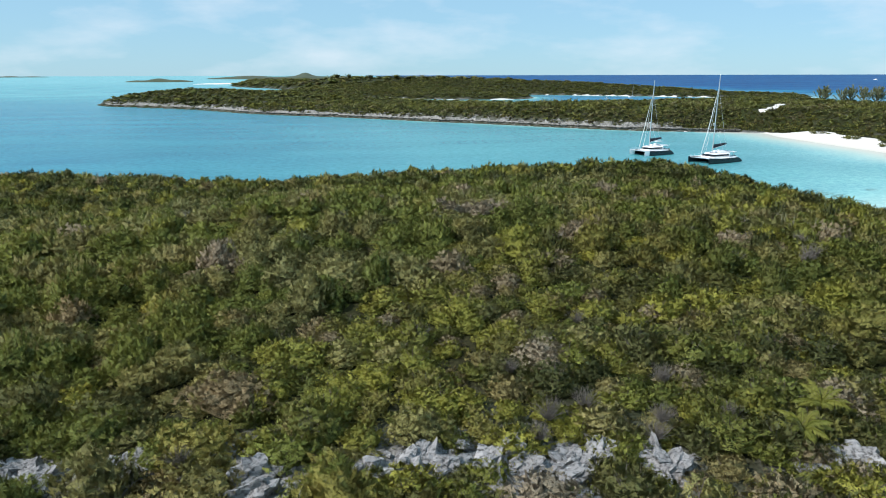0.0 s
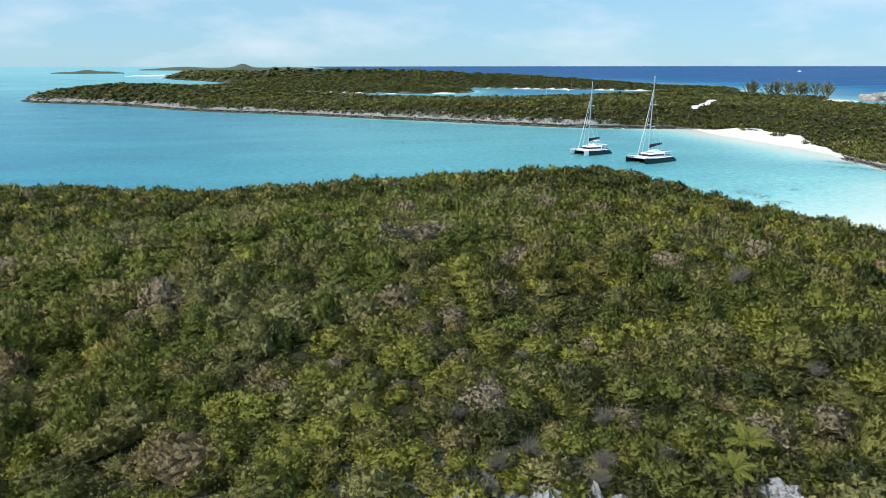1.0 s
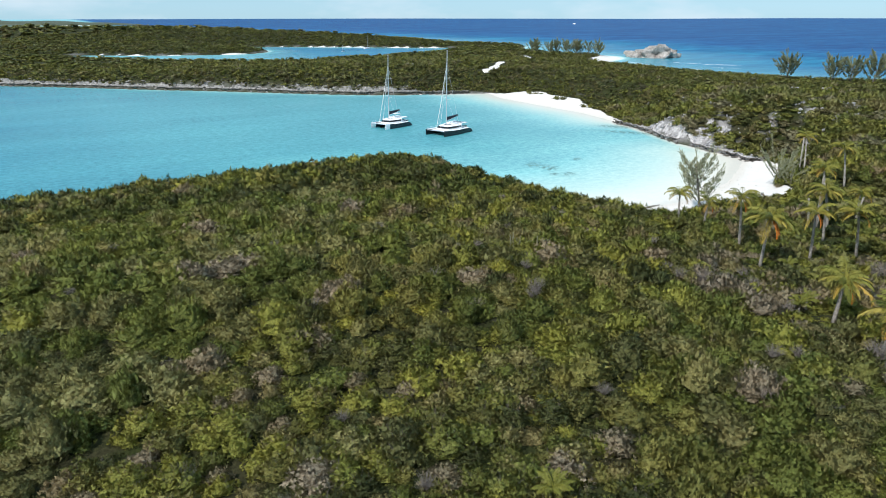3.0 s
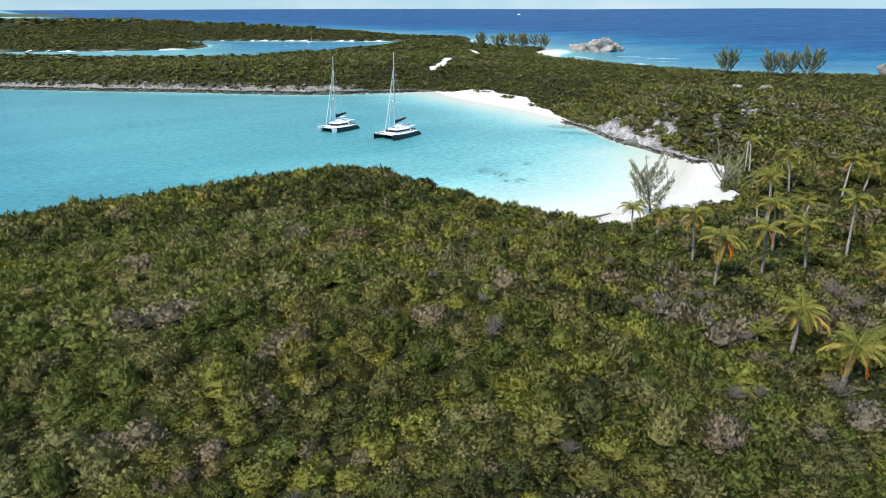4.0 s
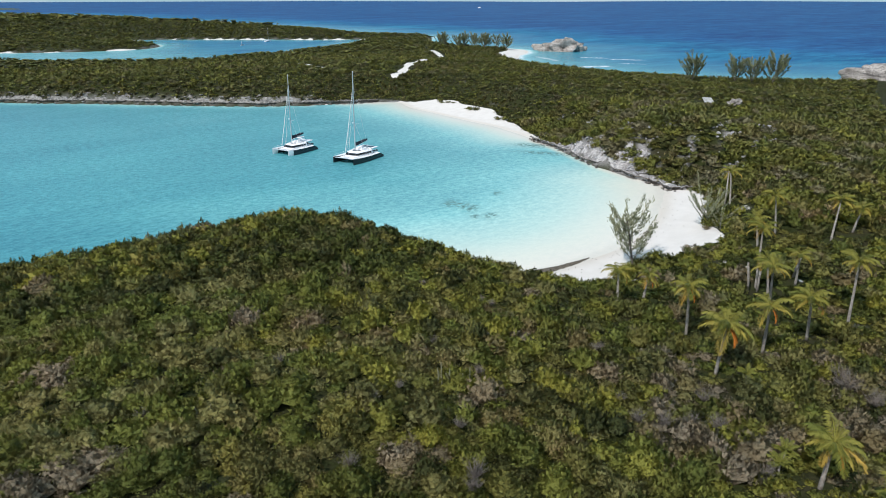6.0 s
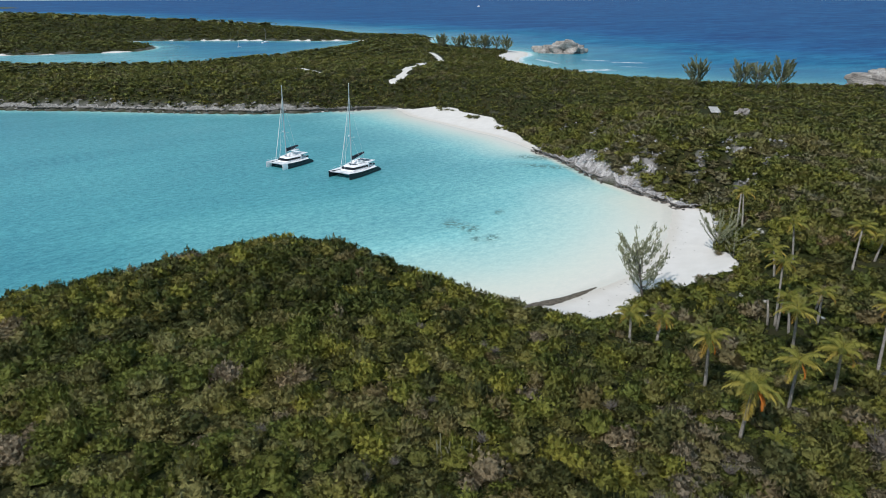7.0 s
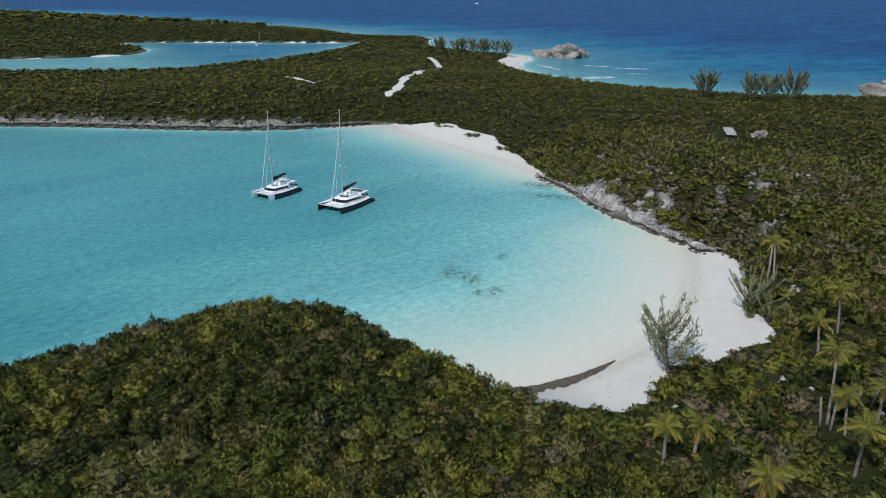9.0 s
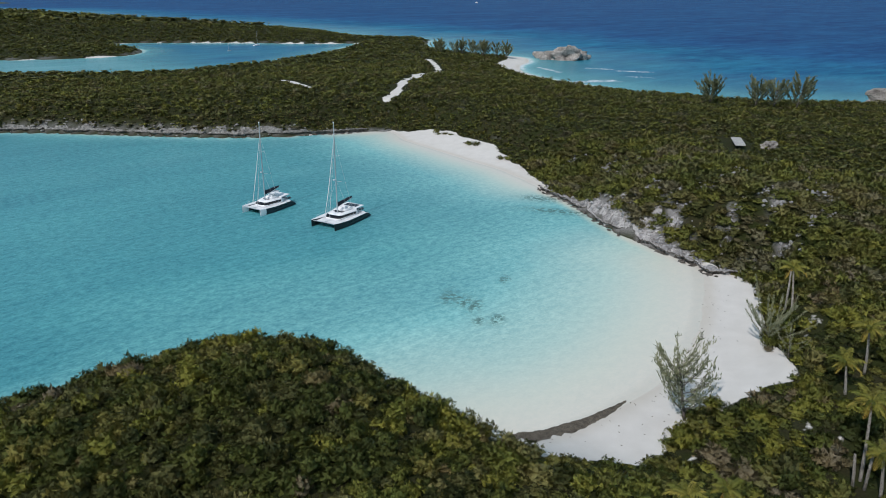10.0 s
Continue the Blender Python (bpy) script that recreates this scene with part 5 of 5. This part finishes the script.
def ridge_stones():
    rng = random.Random(23)
    places = []
    for k in range(430):
        cx, cy = OUTCROPS[k % 18]
        x, y = rng.gauss(cx, 2.6), rng.gauss(cy, 2.2)
        if x < 151 or y < 84:
            continue
        s = rng.uniform(0.2, 0.65)
        places.append((x, y, ground_z(x, y) + 0.35, s, s * rng.uniform(0.8, 1.4), rng.uniform(0, 6)))
    stones_joined("ridge_outcrop", STONE_SHAPES, places, M_STONE, "scattered pale limestone showing through the scrub")


ridge_stones()


def boulders():
    """Pitted limestone on the slope under the start of the flight."""
    rng = random.Random(31)
    spots = [g[:2] for g in ROCK_GAPS]
    for i in range(170):
        cx, cy = spots[i % 11]
        big = i < 66
        x, y = rng.gauss(cx, 0.8 if big else 1.3), rng.gauss(cy - 0.7, 0.6 if big else 1.0)
        s = rng.uniform(0.65, 1.15) if big else rng.uniform(0.15, 0.45)
        b = new("boulder", BOULDER_SHAPES[rng.randrange(8)])
        b.matrix_basis = pose(x, y, ground_z(x, y) + (0.05 if big else 0.2) * s, rng.uniform(10, 45), rng.uniform(-25, 25), rng.uniform(0, 360)) @ Matrix.Diagonal((s, s * rng.uniform(0.7, 1.2), s * rng.uniform(0.7, 1.2), 1))
        tagged(b, "pitted blue-grey limestone boulder on the slope", "boulder", "limestone boulders")


boulders()


M_BLUFF = stone_material("bluff_limestone", (0.085, 0.075, 0.065), (0.50, 0.47, 0.43), 0.2)


def big_rock(name, seed, size, at, turn, label):
    me = rock_mesh(name, seed, size, M_BLUFF, 5, 0.75, 0.14)
    ob = new(name, me)
    ob.matrix_basis = pose(*at, 0, 0, turn)
    return tagged(ob, label, "rock")


big_rock("rock_islet", 71, (22, 13, 11), (455, 436, 0.5), -47, "bare pale limestone islet in the blue ocean surf")
big_rock("sea_bluff", 73, (24, 15, 8.0), (426, 166, 1.0), -55, "white limestone bluff at the ocean shore")
big_rock("shore_rock", 74, (3.2, 2.2, 1.8), (227.5, 142.5, ground_z(227.5, 142.5) + 1.0), 20, "grey boulder in the scrub beside a slab")


# ---- dry shrubs, cactus, marker shrubs ----
def dry_shrubs():
    rng = random.Random(41)
    shapes = [twig_mesh("twigs", 200 + k, 90, 1.5, 0.022, M_DRY, 1.1) for k in range(4)]
    spots = [(36.0, 47.6, 1.2), (35.0, 46.6, 0.9), (78.5, 39.5, 1.6), (80.5, 41, 1.3), (77, 36.2, 1.4), (52.4, 25.9, 1.3), (54.6, 44.5, 1.1), (56.5, 43, 1.2), (53, 46, 1.0), (59, 42, 1.1)]
    spots += [(rng.uniform(-22, 70), rng.uniform(22, 85), rng.uniform(0.6, 1.0)) for _ in range(38)]
    spots += [(8.3, 26.2, 0.8), (10.2, 26.8, 0.8), (13.2, 25.4, 0.7), (-2.0, 25.6, 0.7), (16.2, 25.0, 0.7), (7.4, 24.6, 0.6), (-6.4, 25.3, 0.6), (12.4, 24.2, 0.7), (14.6, 28.5, 0.8), (-10.8, 27.0, 0.7)]
    for x, y, s in spots:
        if float(plan(np.array([x]), np.array([y]))[0][0]) < 4:
            continue
        ob = thing("dry_shrub", pose(x, y, ground_z(x, y) + 0.45, 0, 0, rng.uniform(0, 360)) @ Matrix.Diagonal((s, s, s * 0.95, 1)), "leafless grey twiggy shrub among green scrub", "shrub", "leafless shrubs")
        part_mesh("twig_work", shapes[rng.randrange(4)], ob)


dry_shrubs()
M_CACTUS = paint("grey_green_cactus", (0.20, 0.20, 0.12), 0.8, 0, 0.2, 8.0, 0.02)


def cactus(x, y, n, seed):
    rng = random.Random(seed)
    ob = thing("column_cactus", pose(x, y, ground_z(x, y)), "cluster of pale upright column cactus in scrub", "cactus", "column cacti")
    for _ in range(n):
        cx, cy = rng.gauss(0, 0.7), rng.gauss(0, 0.5)
        h = rng.uniform(1.3, 2.0)
        part("stem", tube(bmesh.new(), [(cx, cy, -0.2), (cx + 0.05, cy, h * 0.6), (cx + rng.gauss(0, 0.1), cy, h)], [0.07, 0.07, 0.04], 7), M_CACTUS, ob)


for i, (x, y, n) in enumerate(((43.1, 59.9, 8), (42.2, 60.6, 3), (21, 66, 2))):
    cactus(x, y, n, i)

# ---- concrete slab, small craft, far cays ----
M_CONCRETE = stone_material("weathered_concrete", (0.42, 0.41, 0.39), (0.62, 0.61, 0.58), 0.8)
slab = part("concrete_slab", box(bmesh.new(), (3.0, 11, 0.3), (0, 0, 0), 0.05), M_CONCRETE)
slab_a, slab_b = ground_z(216, 144.4), ground_z(233, 158)
slab.matrix_basis = pose(224.7, 151.2, (slab_a + slab_b) / 2 + 1.3, math.degrees(math.atan2(slab_b - slab_a + 2.2, 21.8)), 0, -52)
tagged(slab, "pale weathered concrete slab lying in low scrub", "slab")


def sloop(x, y, turn, s):
    ob = thing("sloop", pose(x, y, 0, 0, 0, turn), "small white sailing sloop moored in the lagoon", "sailing boat", "boats in the lagoon")
    rows = [[(u * 5 * s, yy * w * s, zz * s) for yy, zz in ((0.0, -0.4), (1.2, 0.1), (1.4, 1.0), (-1.4, 1.0), (-1.2, 0.1))] for u, w in ((-1, 0.75), (-0.4, 1.0), (0.2, 0.95), (0.7, 0.5), (1, 0.05))]
    part("hull", loft(bmesh.new(), rows), M_GEL, ob)
    part("cabin", box(bmesh.new(), (3.6 * s, 1.7 * s, 0.5 * s), (0.3 * s, 0, 1.2 * s), 0.15), M_GEL, ob)
    part("mast", tube(bmesh.new(), [(0.8 * s, 0, 1), (0.8 * s, 0, 14 * s)], 0.12, 6), M_ALLOY, ob)
    part("boom", tube(bmesh.new(), [(0.7 * s, 0, 2.2 * s), (-3.8 * s, 0, 2.3 * s)], 0.16, 6), M_CANVAS, ob)


sloop(303, 712, 30, 1.0)
sloop(258, 668, 200, 0.45)
launch = thing("motor_boat", pose(1912, 2311, 0, 0, 0, 120), "white motor boat far out on the deep blue ocean", "motor boat")
part("hull", loft(bmesh.new(), [[(u * 7, yy * w, zz) for yy, zz in ((0.0, -0.4), (1.9, 0.2), (2.1, 1.9), (-2.1, 1.9), (-1.9, 0.2))] for u, w in ((-1, 0.9), (0, 1.0), (0.6, 0.7), (1, 0.05))]), M_GEL, launch)
part("cabin", box(bmesh.new(), (5, 3, 2.2), (-0.5, 0, 2.8), 0.4), M_GEL, launch)
M_CAY = paint("far_scrub_cover", (0.055, 0.070, 0.040), 0.9, 0, 0.5, 0.03)
M_SANDBAR = paint("white_sand", (0.74, 0.70, 0.63), 0.95, 0, 0.06, 0.2)


def cay(x, y, half_x, half_y, height, bumps, seed, label):
    """A far low island: a long mound with rough relief and a pale rim."""
    u, v = np.meshgrid(np.linspace(-1, 1, 70), np.linspace(-1, 1, 16))
    edge = 1 - np.hypot(u * (1 + 0.08 * np.sin(9 * u + seed)), v) ** 2
    z = height * np.sign(edge) * np.abs(edge) ** 0.5 * (0.8 + 0.2 * np.sin(8 * u + seed))
    for bx, bw, bh in bumps:
        z += bh * np.exp(-((u - bx) / bw) ** 2 - (v / 0.6) ** 2)
    z = np.where(edge < 0, -1.0, z)
    i = (np.arange(15)[:, None] * 70 + np.arange(69)).ravel()
    ob = new("far_cay", raw_mesh("far_cay", np.stack([u.ravel() * half_x, v.ravel() * half_y, z.ravel()], 1), np.stack([i, i + 1, i + 71, i + 70], 1), M_CAY))
    ob.matrix_basis = pose(x, y, float(14.0 * ease(2300, 4900, np.array(max(abs(x), y)))))
    return tagged(ob, label, "island", "far cays")


cay(-225, 3250, 390, 130, 12, ((0.09, 0.08, 15), (-0.5, 0.25, 6), (0.6, 0.3, 5)), 1.0, "long low scrub cay with one steep knoll near the horizon")
cay(-620, 2430, 105, 45, 9, ((0.1, 0.4, 3),), 2.0, "small low scrub cay in pale shallows")
cay(-1800, 4100, 170, 60, 6, (), 3.0, "thin low cay on the horizon")
cay(80, 2950, 260, 90, 9, ((0.0, 0.4, 3),), 4.0, "low scrub cay beyond the lagoon")
for x, y, a, b in ((-300, 2960, 120, 25), (60, 2830, 110, 22), (-330, 1950, 70, 150)):
    ang = np.arange(40) * math.tau / 40
    rr = 1 + 0.15 * np.sin(3 * ang + x) + 0.1 * np.sin(7 * ang)
    bm = bmesh.new()
    loft(bm, [[(a * r * k * math.cos(t), b * r * k * math.sin(t), z) for t, r in zip(ang, rr)] for k, z in ((1.0, -0.3), (0.8, 0.35), (0.3, 0.6))])
    tagged(part("sandbar", bm, M_SANDBAR), "bare white sandbar in pale shallows", "sandbar", "sandbars").matrix_basis = pose(x, y, float(14.0 * ease(2300, 4900, np.array(max(abs(x), y)))))


# ---- seaweed on the tide line ----
M_WRACK = stone_material("brown_seaweed", (0.10, 0.082, 0.058), (0.22, 0.185, 0.14), 1.6)


def seaweed():
    """A low drift of brown weed along the water's edge, thinning out towards the middle of the beach, with loose scraps."""
    rng = np.random.RandomState(77)
    line = smooth_line(NEAR_BEACH[5:], False, 10)[::-1]
    v, f = [], []
    rows = list(along(line, 0.3))
    for p, e, run in rows:
        left = 1 - run / rows[-1][2]
        wide = 0.2 + 2.7 * left ** 0.8 * (1 + 0.12 * math.sin(run * 0.9) + 0.06 * math.sin(run * 3.1)) + rng.uniform(-0.05, 0.05)
        inn = np.array((e[1], -e[0]))
        for u, h in ((-0.5, -0.05), (-0.3, 0.14), (0.1, 0.17), (0.4, 0.10), (0.75, -0.05)):
            q = p + inn * (u * wide - 0.35 + rng.uniform(-0.05, 0.05))
            v.append((q[0], q[1], max(ground_z(*q), 0.0) + h * (0.4 + 0.6 * left) + rng.uniform(0, 0.04)))
    for i in range(len(rows) - 1):
        f += [(5 * i + k, 5 * i + k + 1, 5 * i + k + 6, 5 * i + k + 5) for k in range(4)]
    ob = new("seaweed_drift", raw_mesh("seaweed_drift", np.array(v), np.array(f), M_WRACK, True))
    tagged(ob, "brown seaweed drift along the water's edge on white sand", "seaweed", kind="stuff")
    places = []
    for p, e, run in along(smooth_line(NEAR_BEACH, False, 8), 0.55):
        inn = np.array((-e[1], e[0]))
        for _ in range(2):
            q = p + inn * abs(rng.normal(0, 1)) * 3.2 + e * rng.uniform(-0.5, 0.5)
            if rng.uniform() < 0.45:
                sz = rng.uniform(0.05, 0.16)
                places.append((q[0], q[1], max(ground_z(*q), 0.0) + 0.01, sz, sz * 0.5, rng.uniform(0, 6)))
    stones_joined("seaweed_scraps", LOW_SHAPES, places, M_WRACK, "dry brown seaweed scraps strewn on white sand")


seaweed()


def dead_palm_trunk(x, y, height, lean):
    z = ground_z(x, y)
    ob = thing("dead_palm_trunk", pose(x, y, z - 0.1), "bare grey dead palm trunk without a crown", "tree trunk", "dead palm trunks")
    part("trunk", tube(bmesh.new(), [(0, 0, 0), (lean[0] * 0.4, lean[1] * 0.4, height * 0.5), (lean[0], lean[1], height)], [0.19, 0.16, 0.13], 8), M_PALMBARK, ob, "", True)


for x, y, h, lean in ((99.6, 62.1, 4.6, (-0.3, 0.5)), (100.6, 61.3, 5.2, (0.5, 0.2)), (109.0, 60.4, 3.6, (0.4, -0.5)), (137.2, 89.2, 7.2, (0.5, 0.5))):
    dead_palm_trunk(x, y, h, lean)
